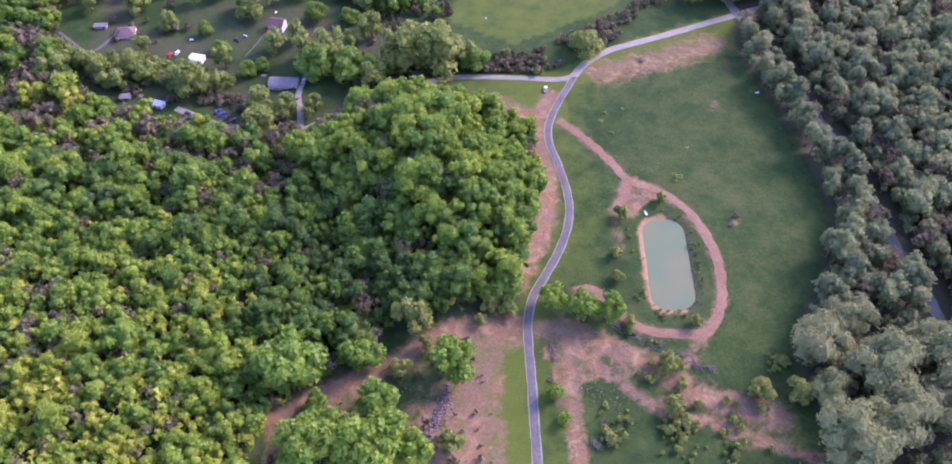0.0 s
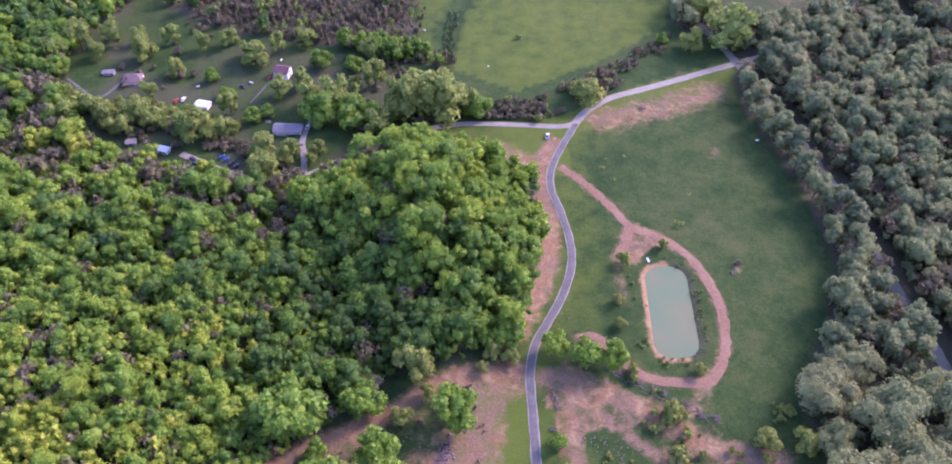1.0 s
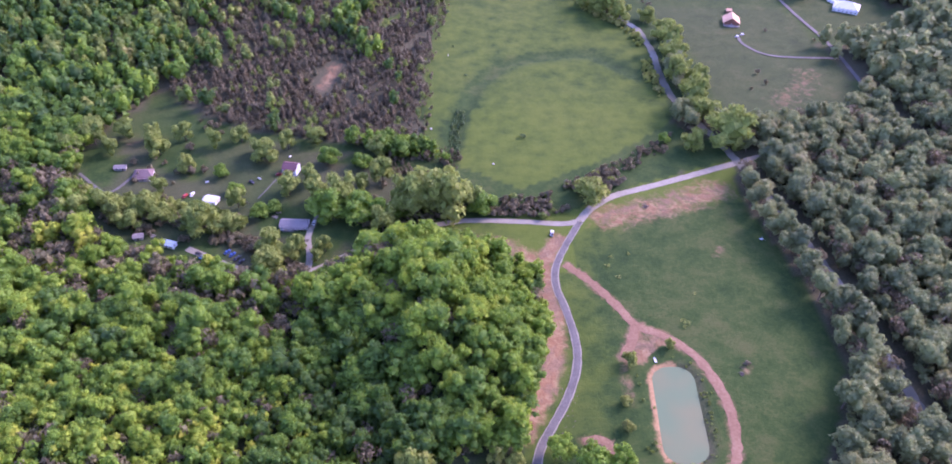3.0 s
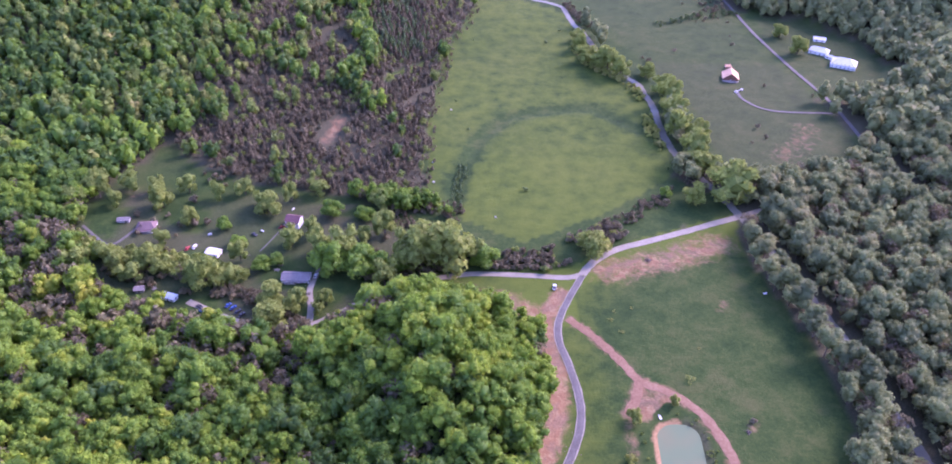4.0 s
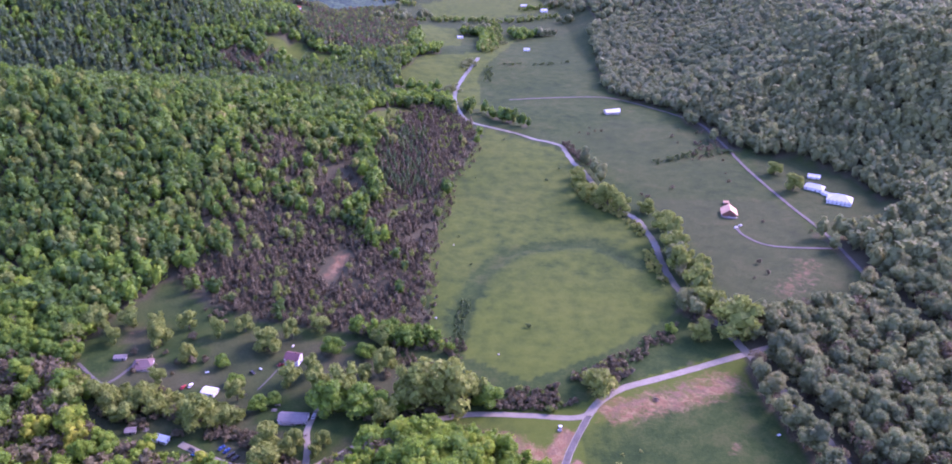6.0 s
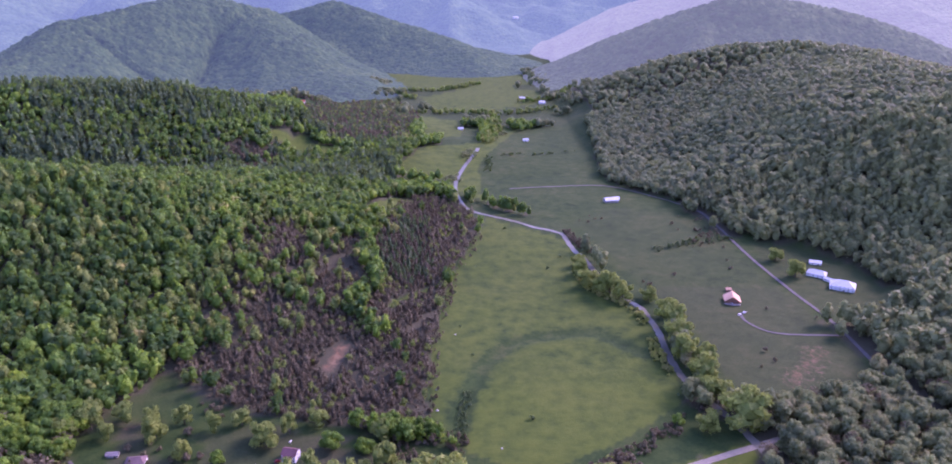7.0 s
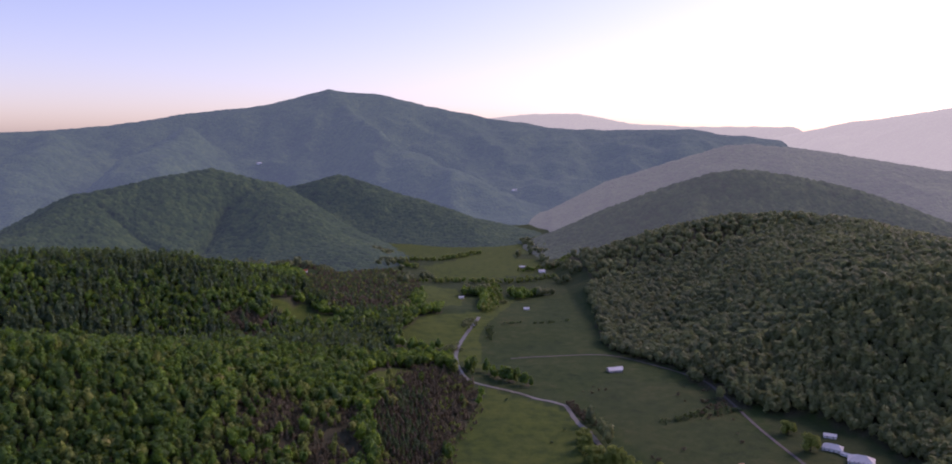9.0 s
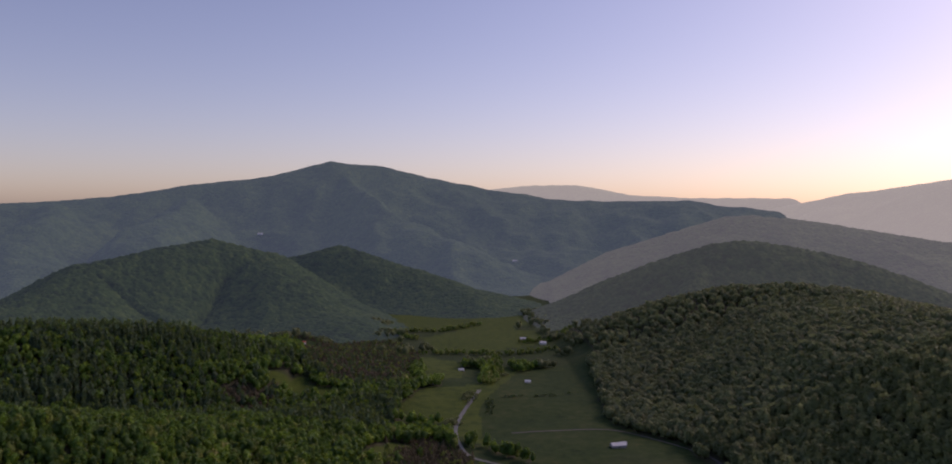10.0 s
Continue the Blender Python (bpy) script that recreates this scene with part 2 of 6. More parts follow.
FAR_FIELDS = [
    [(-121, 1193), (-89, 1295), (5, 1323), (15, 1261), (-27, 1092), (-114, 1120)],
    [(-340, 2363), (-250, 2450), (110, 2517), (155, 2063), (-130, 1957), (-313, 2168)],
    [(-139, 1865), (25, 2058), (163, 1961), (149, 1781), (20, 1665), (-85, 1660)],
    [(-122, 1615), (-31, 1556), (-28, 1381), (-91, 1331), (-105, 1450)],
    [(-341, 1226), (-287, 1264), (-262, 1234), (-180, 1242), (-239, 1203), (-275, 1188), (-327, 1196)],
    [(-409, 1818), (-301, 1868), (-208, 1832), (-313, 1772)],
    [(-152, 905), (-110, 990), (-78, 993), (-108, 920), (-115, 878), (-136, 866)],
    [(-84, 648), (-86, 662), (-48, 708), (-42, 698)],
    [(-60, 1062), (-27, 1092), (15, 1261), (5, 1323), (40, 1560), (75, 1453), (3, 1179), (10, 988), (-20, 1030)],
    [(-185, 1035), (-118, 1106), (-27, 1092), (-32, 1045), (-70, 1060), (-125, 1062)],
]
VALLEY_SCRUB = [(-375, 1500), (-313, 1390), (-285, 1302), (-228, 1261), (-149, 1278), (-100, 1314), (-125, 1400), (-111, 1471), (-125, 1658), (-208, 1819), (-313, 1760)]
BELTS = [[(-438, 1955), (-298, 2057), (-150, 1835)], [(-253, 1956), (-99, 1952), (-7, 2058)], [(-112, 1640), (-33, 1655), (21, 1650), (70, 1640), (170, 1700)],
         [(-122, 1345), (-140, 1290), (-100, 1320)], [(-200, 1225), (-137, 1205), (-128, 1160), (-168, 1100)], [(20, 1330), (30, 1420), (40, 1560), (30, 1640)], [(110, 1790), (190, 1830), (230, 1950)]]
STEADS = [[(-372, 1478), (-318, 1478), (-318, 1530), (-372, 1530)], [(100, 1640), (205, 1660), (205, 1800), (90, 1800)], [(-62, 1300), (2, 1300), (8, 1480), (-52, 1480)]]
ROADSIDE = [(285, 640), (285, 870), (328, 870), (328, 640)]
OPEN = [CLEARING, HOLLOW, HEDGE, PASTURE, EAST_MEADOW, YARD, BARN_FIELD, ROADSIDE] + FAR_FIELDS + STEADS
CEDARS = [(-101, 900), (-118, 779), (-150, 760), (-180, 800), (-196, 836), (-222, 790), (-253, 711), (-223, 584), (-200, 480), (-94, 464), (-41, 448), (-34, 508), (-36, 588), (-22, 748), (18, 945), (-60, 1015), (-108, 985)]
LANE = [(29, 60), (29, 131), (29, 154), (29, 177), (29, 197), (32, 213), (39, 227), (47, 242), (54, 261), (56, 280), (53, 304), (49, 323), (50, 339), (57, 358), (69, 383)]
GRAVEL_WEST = [(69, 384), (58, 381), (33, 383), (3, 384), (-16, 381), (-39, 373), (-62, 360), (-95, 335), (-118, 334), (-141, 339), (-172, 355)]
GRAVEL_EAST = [(69, 384), (78, 397), (94, 410), (115, 419), (141, 430), (166, 441), (189, 451), (215, 462)]
TRACK = [(56, 343), (69, 328), (81, 310), (90, 294), (106, 284), (118, 271), (125, 252), (127, 232), (123, 210), (113, 194), (97, 193), (83, 196), (70, 207), (62, 219), (53, 218)]
SPUR = [(90, 294), (86, 282), (80, 270)]
RIVER = [(3, 1281), (-25, 1143), (-31, 1061), (-22, 985), (-8, 945), (13, 926), (49, 904), (69, 883), (86, 875), (100, 863), (104, 839), (108, 811), (115, 791), (119, 770),
         (123, 747), (127, 729), (136, 704), (144, 683), (153, 667), (156, 645), (159, 620), (158, 581), (160, 545), (168, 515), (178, 488), (186, 462), (195, 425), (203, 386), (211, 340), (217, 300), (219, 262), (223, 220), (228, 160), (232, 80)]
VALLEY_ROAD = [(330, 480), (323, 546), (323, 585), (322, 641), (312, 708), (302, 798), (297, 900), (288, 965), (250, 1025), (188, 1081), (99, 1072), (46, 1060)]
CABIN_DRIVE = [(320, 612), (264, 616), (245, 636), (243, 655)]
HOUSE_DRIVE = [(-96, 338), (-97, 350), (-100, 363), (-99, 377), (-97, 388)]
FARM_DRIVE = [(-264, 427), (-255, 419), (-247, 412), (-239, 407), (-234, 411), (-230, 420), (-227, 428)]


def flat(pts):
    return [(px, py, 0.0) for px, py in pts]


def near_line(x, y, pts, d):
    return along(x, y, flat(pts))[0] < d


def clay_cover(x, y):
    """How bare the red clay lies, 0 to 1."""
    c = np.zeros(np.shape(x))
    south = inside(x, y, [(-92, 60), (-84, 140), (-60, 158), (-38, 178), (-10, 198), (22, 208), (26, 196), (22, 60)])
    c = np.where(south, 0.62, c)
    grove = np.minimum(along(x, y, [(-45, 150, 0), (-18, 172, 0)])[0] / 14, along(x, y, [(-50, 110, 0), (-45, 138, 0)])[0] / 12)
    c = np.where(south, c - 0.22 * np.clip(1.3 - grove, 0, 1), c)
    c = np.maximum(c, 0.75 * np.exp(-(along(x, y, [(2, 60, 0), (4, 150, 0), (0, 195, 0)])[0] / 9) ** 2))
    c = np.maximum(c, 0.80 * np.exp(-(along(x, y, [(-84, 150, 0), (-42, 172, 0), (-5, 196, 0), (26, 200, 0)])[0] / 8) ** 2))
    verge = np.clip((x + 1.5 * wave(x, y, 9, 2.0) - 13) / 10, 0, 1) * np.clip((188 - y) / 8, 0, 1) * (x < 28)
    c = c * (1 - 0.9 * verge * verge * (3 - 2 * verge))
    c = np.maximum(c, 0.85 * np.exp(-(along(x, y, [(24, 222, 0), (36, 245, 0), (44, 270, 0), (46, 300, 0), (42, 325, 0), (45, 348, 0), (54, 366, 0)])[0] / 8) ** 2))
    c = np.maximum(c, 0.66 * np.exp(-(along(x, y, [(40, 345, 0), (15, 362, 0), (-30, 368, 0)])[0] / 12) ** 2))
    c = np.maximum(c, 0.66 * np.exp(-(along(x, y, [(86, 388, 0), (120, 398, 0), (165, 418, 0)])[0] / 19) ** 2))
    c = np.maximum(c, 0.72 * np.exp(-(along(x, y, [(36, 195, 0), (58, 190, 0), (80, 178, 0), (105, 160, 0), (135, 150, 0)])[0] / 11) ** 2))
    c = np.maximum(c, 0.72 * np.exp(-(along(x, y, [(46, 188, 0), (47, 150, 0), (46, 90, 0)])[0] / 5) ** 2))
    c = np.where(inside(x, y, [(32, 196), (46, 206), (64, 196), (72, 186), (62, 172), (52, 166), (50, 130), (42, 130), (38, 168)]), np.maximum(c, 0.58), c)
    c = np.maximum(c, 0.74 * np.exp(-(along(x, y, [(46, 192, 0), (55, 180, 0), (68, 168, 0), (82, 156, 0), (92, 149, 0), (102, 150, 0), (113, 143, 0), (131, 136, 0), (150, 130, 0)])[0] / 5) ** 2))
    c = np.maximum(c, 0.58 * np.exp(-(along(x, y, [(112, 194, 0), (106, 185, 0), (96, 174, 0)])[0] / 7) ** 2))
    c = np.maximum(c, 0.55 * np.exp(-(along(x, y, [(80, 240, 0), (78, 258, 0), (84, 278, 0)])[0] / 5) ** 2))
    c = np.maximum(c, 0.46 * np.exp(-(along(x, y, [(245, 535, 0), (270, 560, 0), (285, 585, 0)])[0] / 22) ** 2))
    c = np.maximum(c, 0.55 * np.exp(-(along(x, y, [(-245, 462, 0), (-233, 472, 0)])[0] / 3.5) ** 2))
    c = np.maximum(c, 0.60 * np.exp(-(along(x, y, [(-118, 545, 0), (-112, 580, 0)])[0] / 9) ** 2))
    c = np.maximum(c, 0.52 * np.exp(-(along(x, y, [(150, 354, 0), (153, 356, 0)])[0] / 7) ** 2))
    c = np.maximum(c, 0.55 * np.exp(-(along(x, y, [(142, 262, 0), (143, 264, 0)])[0] / 5) ** 2))
    c = np.maximum(c, 0.62 * np.exp(-(along(x, y, flat(TRACK))[0] / 5.5) ** 2))
    c = np.maximum(c, 0.70 * np.exp(-(along(x, y, flat(SPUR))[0] / 6.5) ** 2))
    c = np.where(inside(x, y, [(80, 268), (92, 298), (112, 282), (100, 276), (88, 264)]), np.maximum(c, 0.66), c)
    c = np.maximum(c, 0.5 * np.exp(-(along(x, y, [(-191, 427, 0), (-190, 438, 0)])[0] / 4.5) ** 2))
    d = pond_edge(x, y)
    return np.maximum(c, 0.95 * np.exp(-((d - 0.8) / 3.0) ** 2) * (x < POND[0] + 4))


def dry_cover(x, y):
    c = 0.10 + 0.0 * x
    c = np.where(inside(x, y, PASTURE), 0.54, c)
    c = c - 0.45 * np.exp(-(along(x, y, SWALE)[0] / 8) ** 2)
    c = np.where(inside(x, y, [(-9, 444), (32, 416), (94, 453), (150, 503), (130, 540), (60, 545), (0, 520)]), 0.62, c)
    c = np.where((y > 335) & inside(x, y, CLEARING) & (x < 66), 0.55, c)
    c = np.where((x > -5) & (x < 28) & (y < 190), 0.40 + 0.25 * np.clip((20 - x) / 8, 0, 1), c)
    north = np.clip((y - 0.22 * (x - 69) - 372 + 6 * wave(x, y, 20, 5.0)) / 26, 0, 1)
    c = np.where(inside(x, y, CLEARING) & (x > 60), 0.10 + 0.65 * north, c)
    c = c + np.where(inside(x, y, CLEARING), 0.42 * np.exp(-(along(x, y, flat(LANE))[0] / 30) ** 2), 0)
    for field in FAR_FIELDS:
        c = np.where(inside(x, y, field), 0.60, c)
    return c


def open_land(x, y):
    o = np.zeros(np.shape(x), bool)
    far = np.clip(y / 500, 0.5, 2.0)
    x, y = x + 3.2 * far * wave(x, y, 17, 6.0), y + 3.2 * far * wave(x, y, 15, 9.0)
    for p in OPEN:
        o |= inside(x, y, p)
    return o


def link_mesh(name, verts, faces, mats, index=None, attrs=(), smooth=False):
    """A mesh object out of numpy arrays; all faces have as many corners as the rows of faces."""
    me = bpy.data.meshes.new(name)
    k = faces.shape[1]
    me.vertices.add(len(verts))
    me.vertices.foreach_set("co", np.ascontiguousarray(verts, np.float32).ravel())
    me.loops.add(faces.size)
    me.loops.foreach_set("vertex_index", np.ascontiguousarray(faces, np.int32).ravel())
    me.polygons.add(len(faces))
    me.polygons.foreach_set("loop_start", np.arange(0, faces.size, k, dtype=np.int32))
    for mt in mats:
        me.materials.append(mt)
    if index is not None:
        me.polygons.foreach_set("material_index", np.ascontiguousarray(index, np.int32))
    me.polygons.foreach_set("use_smooth", np.full(len(faces), smooth))
    for key, domain, values in attrs:
        me.attributes.new(key, "FLOAT", domain).data.foreach_set("value", np.ascontiguousarray(values, np.float32))
    me.update(calc_edges=True)
    me.validate()
    return new(name, me)


def quads(nu, nv):
    i = np.arange(nu * nv).reshape(nv, nu)
    return np.stack([i[:-1, :-1], i[:-1, 1:], i[1:, 1:], i[1:, :-1]], -1).reshape(-1, 4)


def build_ground():
    u = np.linspace(-1, 1, 371)
    gx = 60 + 150 * np.sinh(u * math.asinh(4990 / 150))
    v = np.linspace(-math.asinh(640 / 150), math.asinh(4650 / 150), 301)
    gy = 270 + 150 * np.sinh(v)
    x, y = [a.ravel() for a in np.meshgrid(gx, gy)]
    z = ground_z(x, y)
    wood = (1.0 - open_land(x, y)) * (np.hypot(x, y) < 2300) * (np.abs(x) < 0.66 * y + 150)
    wood = np.maximum(wood, np.where(y > 720, 0.12, 0.30) * inside(x, y, EAST_MEADOW) + 0.2 * inside(x, y, YARD) + inside(x, y, HOLLOW) * np.clip(0.05 + 0.30 * wave(x, y, 24, 1.2), 0, 0.6))
    wood = np.where((wood > 0) & (y < 470) & (x < 60), 0.5 + 0.35 * wave(x, y, 25, 2.0), wood)
    wood = np.where(inside(x, y, VALLEY_SCRUB), 0.45 * wood, wood)
    wood = np.where(near_line(x, y, RIVER, 34) & (y > 520) & (y < 1040), 0.1 * wood, wood)
    wood = np.where((x > -330) & (x < 240) & (y > 1330) & (y < 2150), 0.15 * wood, wood)
    rim = pond_edge(x, y)
    wood = np.maximum(wood, 0.95 * np.exp(-((rim - 1.0) / 2.6) ** 2) * (x > POND[0] + 4))
    ob = link_mesh("ground", np.stack([x, y, z], -1), quads(len(gx), len(gy)), [GROUND],
                   attrs=(("clay", "POINT", clay_cover(x, y)), ("tan", "POINT", np.exp(-((pond_edge(x, y) - 0.5) / 4.0) ** 2)), ("dry", "POINT", dry_cover(x, y)), ("wood", "POINT", wood)), smooth=True)
    tagged(ob, "rolling valley ground of grass, forest litter and bare red clay", "ground", kind="structure")


build_ground()


def smooth_line(pts, gap=3.0):
    """A Catmull-Rom line through pts, in even short steps."""
    p = np.array([pts[0]] + list(pts) + [pts[-1]], float)
    p[0], p[-1] = 2 * p[1] - p[2], 2 * p[-2] - p[-3]
    out = []
    for a, b, c, d in zip(p[:-3], p[1:-2], p[2:-1], p[3:]):
        n = max(2, int(np.hypot(*(c - b)) / gap))
        t = np.linspace(0, 1, n, endpoint=False)[:, None]
        out.append(0.5 * (2 * b + (c - a) * t + (2 * a - 5 * b + 4 * c - d) * t ** 2 + (3 * b - a - 3 * c + d) * t ** 3))
    return np.concatenate(out + [p[-2:-1]])


def ribbon(name, pts, wide, mat, lift, label, category, ragged=0.0, level=None, rng=np.random.RandomState(4)):
    c = smooth_line(pts)
    t = np.gradient(c, axis=0)
    n = np.stack([t[:, 1], -t[:, 0]], -1) / np.hypot(t[:, 0], t[:, 1])[:, None]
    rows = []
    for s in (-0.5, -0.25, 0.0, 0.25, 0.5):
        w = wide * s * (1 + ragged * rng.uniform(-1, 1, len(c)))
        q = c + n * w[:, None]
        z = ground_z(q[:, 0], q[:, 1]) + lift + (0.06 if abs(s) < 0.4 else 0.0) if level is None else np.full(len(c), level)
        rows.append(np.column_stack([q, z]))
    v = np.stack(rows, 1).reshape(-1, 3)
    return tagged(link_mesh(name, v, quads(5, len(c))[:, ::-1], [mat], smooth=True), label, category, kind="structure")

ribbon("road", LANE, 4.5, GRAVEL, 0.10, "pale gravel verge of the farm lane", "road verge", 0.10)
ribbon("road", LANE, 3.5, ASPHALT, 0.20, "narrow winding lane of worn grey asphalt", "road", 0.02)
ribbon("road", GRAVEL_WEST, 4.6, GRAVEL, 0.16, "pale gravel road past the wood", "road", 0.06)
ribbon("road", GRAVEL_EAST, 5.4, GRAVEL, 0.17, "pale gravel road along the field", "road", 0.06)
ribbon("road", TRACK, 5.0, CLAY, 0.12, "rough red clay track looping round the pond", "track", 0.24)
ribbon("road", SPUR, 5.0, CLAY, 0.11, "short spur of bare red clay", "track", 0.25)
ribbon("road", VALLEY_ROAD, 3.6, ASPHALT, 0.5, "grey country road through the valley", "road")
ribbon("road", CABIN_DRIVE, 2.8, ASPHALT, 0.4, "gravel drive to the cabin", "drive", 0.05)
ribbon("road", HOUSE_DRIVE, 3.8, GRAVEL, 0.24, "gravel drive to the ranch house", "drive", 0.08)
ribbon("road", FARM_DRIVE, 2.1, ASPHALT, 0.2, "gravel farm drive by the hipped house", "drive", 0.08)


def water_mat(name, col, deep, rough):
    m = Mat(name, rough)
    n = m.noise(0.35, 3)
    m.color(m.mix(step(m, m.noise(0.03, 2), 0.35, 0.65), col, deep))
    m.b.inputs["Specular IOR Level"].default_value = 0.10
    return m.bump(n, 0.08, 0.05).m


POND_WATER = water_mat("murky_pond_water", (0.150, 0.160, 0.080), (0.112, 0.160, 0.082), 0.30)
RIVER_WATER = water_mat("river_water", (0.125, 0.125, 0.095), (0.180, 0.176, 0.140), 0.35)
ribbon("water", RIVER, 6.0, RIVER_WATER, 0.35, "shallow river winding through the pasture", "river", 0.22)


def build_pond():
    a = np.linspace(0, 2 * math.pi, 90, endpoint=False)
    pts = []
    for k in a:
        dx, dy, lo, hi = math.sin(k), math.cos(k), 0.0, 60.0
        for _ in range(30):
            mid = (lo + hi) / 2
            lo, hi = (mid, hi) if pond_edge(POND[0] + dx * mid, POND[1] + dy * mid) < 0.6 else (lo, mid)
        pts.append((POND[0] + dx * lo, POND[1] + dy * lo, -0.75))
    bm = bmesh.new()
    vs = [bm.verts.new(p) for p in pts[::-1]]
    bm.faces.new(vs)
    me = bpy.data.meshes.new("water")
    bm.to_mesh(me)
    bm.free()
    me.materials.append(POND_WATER)
    tagged(new("water", me), "still farm pond of cloudy grey-green water", "pond", kind="structure")


build_pond()


# ---- trees ----
ICO = bmesh.new()
bmesh.ops.create_icosphere(ICO, subdivisions=1, radius=1.0)
ICO_V = np.array([v.co for v in ICO.verts])
ICO_F = np.array([[v.index for v in f.verts] for f in ICO.faces])
ICO.free()
OCT_V = np.array([(1, 0, 0), (0, 1, 0), (-1, 0, 0), (0, -1, 0), (0, 0, 1), (0, 0, -1)], float)
OCT_F = np.array([(0, 1, 4), (1, 2, 4), (2, 3, 4), (3, 0, 4), (1, 0, 5), (2, 1, 5), (3, 2, 5), (0, 3, 5)])


def unit(v):
    return v / (np.linalg.norm(v, axis=-1, keepdims=True) + 1e-9)


def cards(rng, centre, normal, size, loose=0.40):
    """Small leaf clumps: one triangle each, roughly square to its normal."""
    n = len(centre)
    nrm = unit(normal + loose * rng.normal(size=(n, 3)))
    a = unit(np.cross(nrm, rng.normal(size=(n, 3))))
    b = np.cross(nrm, a)
    s = size * rng.uniform(0.65, 1.35, (n, 1))
    tri = np.stack([centre + s * a, centre + s * (-0.5 * a + 0.85 * b), centre + s * (-0.5 * a - 0.85 * b)], 1)
    return tri.reshape(-1, 3)


def leafy(seed, n, size, radius=4.4, high=12.0, lumps=14, tall=0.95, bosses=False, spread=0.72, trunk=True, loose=0.40, core=0.72, billow=False):
    """A broadleaf tree: a crown of uneven lumps set with leaf clumps over darker cores, on a tapered trunk."""
    rng = np.random.RandomState(seed)
    mid = np.array([0, 0, high - radius * tall])
    ctr = unit(rng.normal(size=(lumps, 3)) + [0, 0, 0.35]) * rng.uniform(0.5, 1.0, (lumps, 1)) * spread
    rad = rng.uniform(0.27, 0.46, lumps)
    pick = rng.choice(lumps, n, p=rad ** 2 / (rad ** 2).sum())
    d = unit(rng.normal(size=(n, 3)) + [0, 0, 0.45] + 0.5 * unit(ctr[pick]))
    p = ctr[pick] + d * rad[pick][:, None] * rng.uniform(0.85, 1.12, (n, 1))
    scale = np.array([radius, radius, radius * tall])
    v, f, k = [cards(rng, p * scale + mid, d, size, loose)], [np.arange(3 * n).reshape(-1, 3)], 3 * n
    balls = [(c, r * (0.88 if billow else 1.02), *((ICO_V, ICO_F) if billow else (OCT_V, OCT_F))) for c, r in zip(ctr, rad)] + [(np.zeros(3), 0.55, ICO_V, ICO_F)] if bosses else [(np.zeros(3), core, ICO_V, ICO_F)]
    for c, r, bv, bf in balls:
        v.append((c + bv * r * rng.uniform(0.8, 1.15, (len(bv), 1))) * scale + mid)
        f.append(bf + k)
        k += len(bv)
    if not trunk:
        f = np.concatenate(f)
        return np.concatenate(v), f, np.zeros(len(f), np.int32)
    ang = np.arange(3) * 2.094
    base, top = 0.30 * np.stack([np.cos(ang), np.sin(ang)], -1), 0.14 * np.stack([np.cos(ang), np.sin(ang)], -1)
    v.append(np.concatenate([np.column_stack([base, np.full(3, -1.5)]), np.column_stack([top, np.full(3, mid[2])])]))
    f.append(np.array([[k + i, k + (i + 1) % 3, k + 3 + i] for i in range(3)] + [[k + (i + 1) % 3, k + 3 + (i + 1) % 3, k + 3 + i] for i in range(3)]))
    f = np.concatenate(f)
    return np.concatenate(v), f, (np.arange(len(f)) >= len(f) - 6).astype(np.int32)


def conic(seed, n, size, radius=1.7, high=8.0):
    """A cedar or pine: a narrow ragged cone."""
    rng = np.random.RandomState(seed)
    h = 1 - np.sqrt(rng.uniform(0, 1, n))
    a = rng.uniform(0, 6.283, n)
    r = radius * (1 - h) ** 0.8 * rng.uniform(0.75, 1.15, n)
    out = np.stack([np.cos(a), np.sin(a), np.full(n, 0.45)], -1)
    p = np.stack([np.cos(a) * r, np.sin(a) * r, 0.8 + h * (high - 0.8)], -1)
    v, f = [cards(rng, p, out, size)], [np.arange(3 * n).reshape(-1, 3)]
    k = 3 * n
    ang = np.arange(5) * 1.2566
    v.append(np.concatenate([np.column_stack([0.72 * radius * np.cos(ang), 0.72 * radius * np.sin(ang), np.full(5, 0.7)]), [[0, 0, high * 0.94]]]))
    f.append(np.array([[k + i, k + (i + 1) % 5, k + 5] for i in range(5)]))
    return np.concatenate(v), np.concatenate(f), np.zeros(n + 5, np.int32)


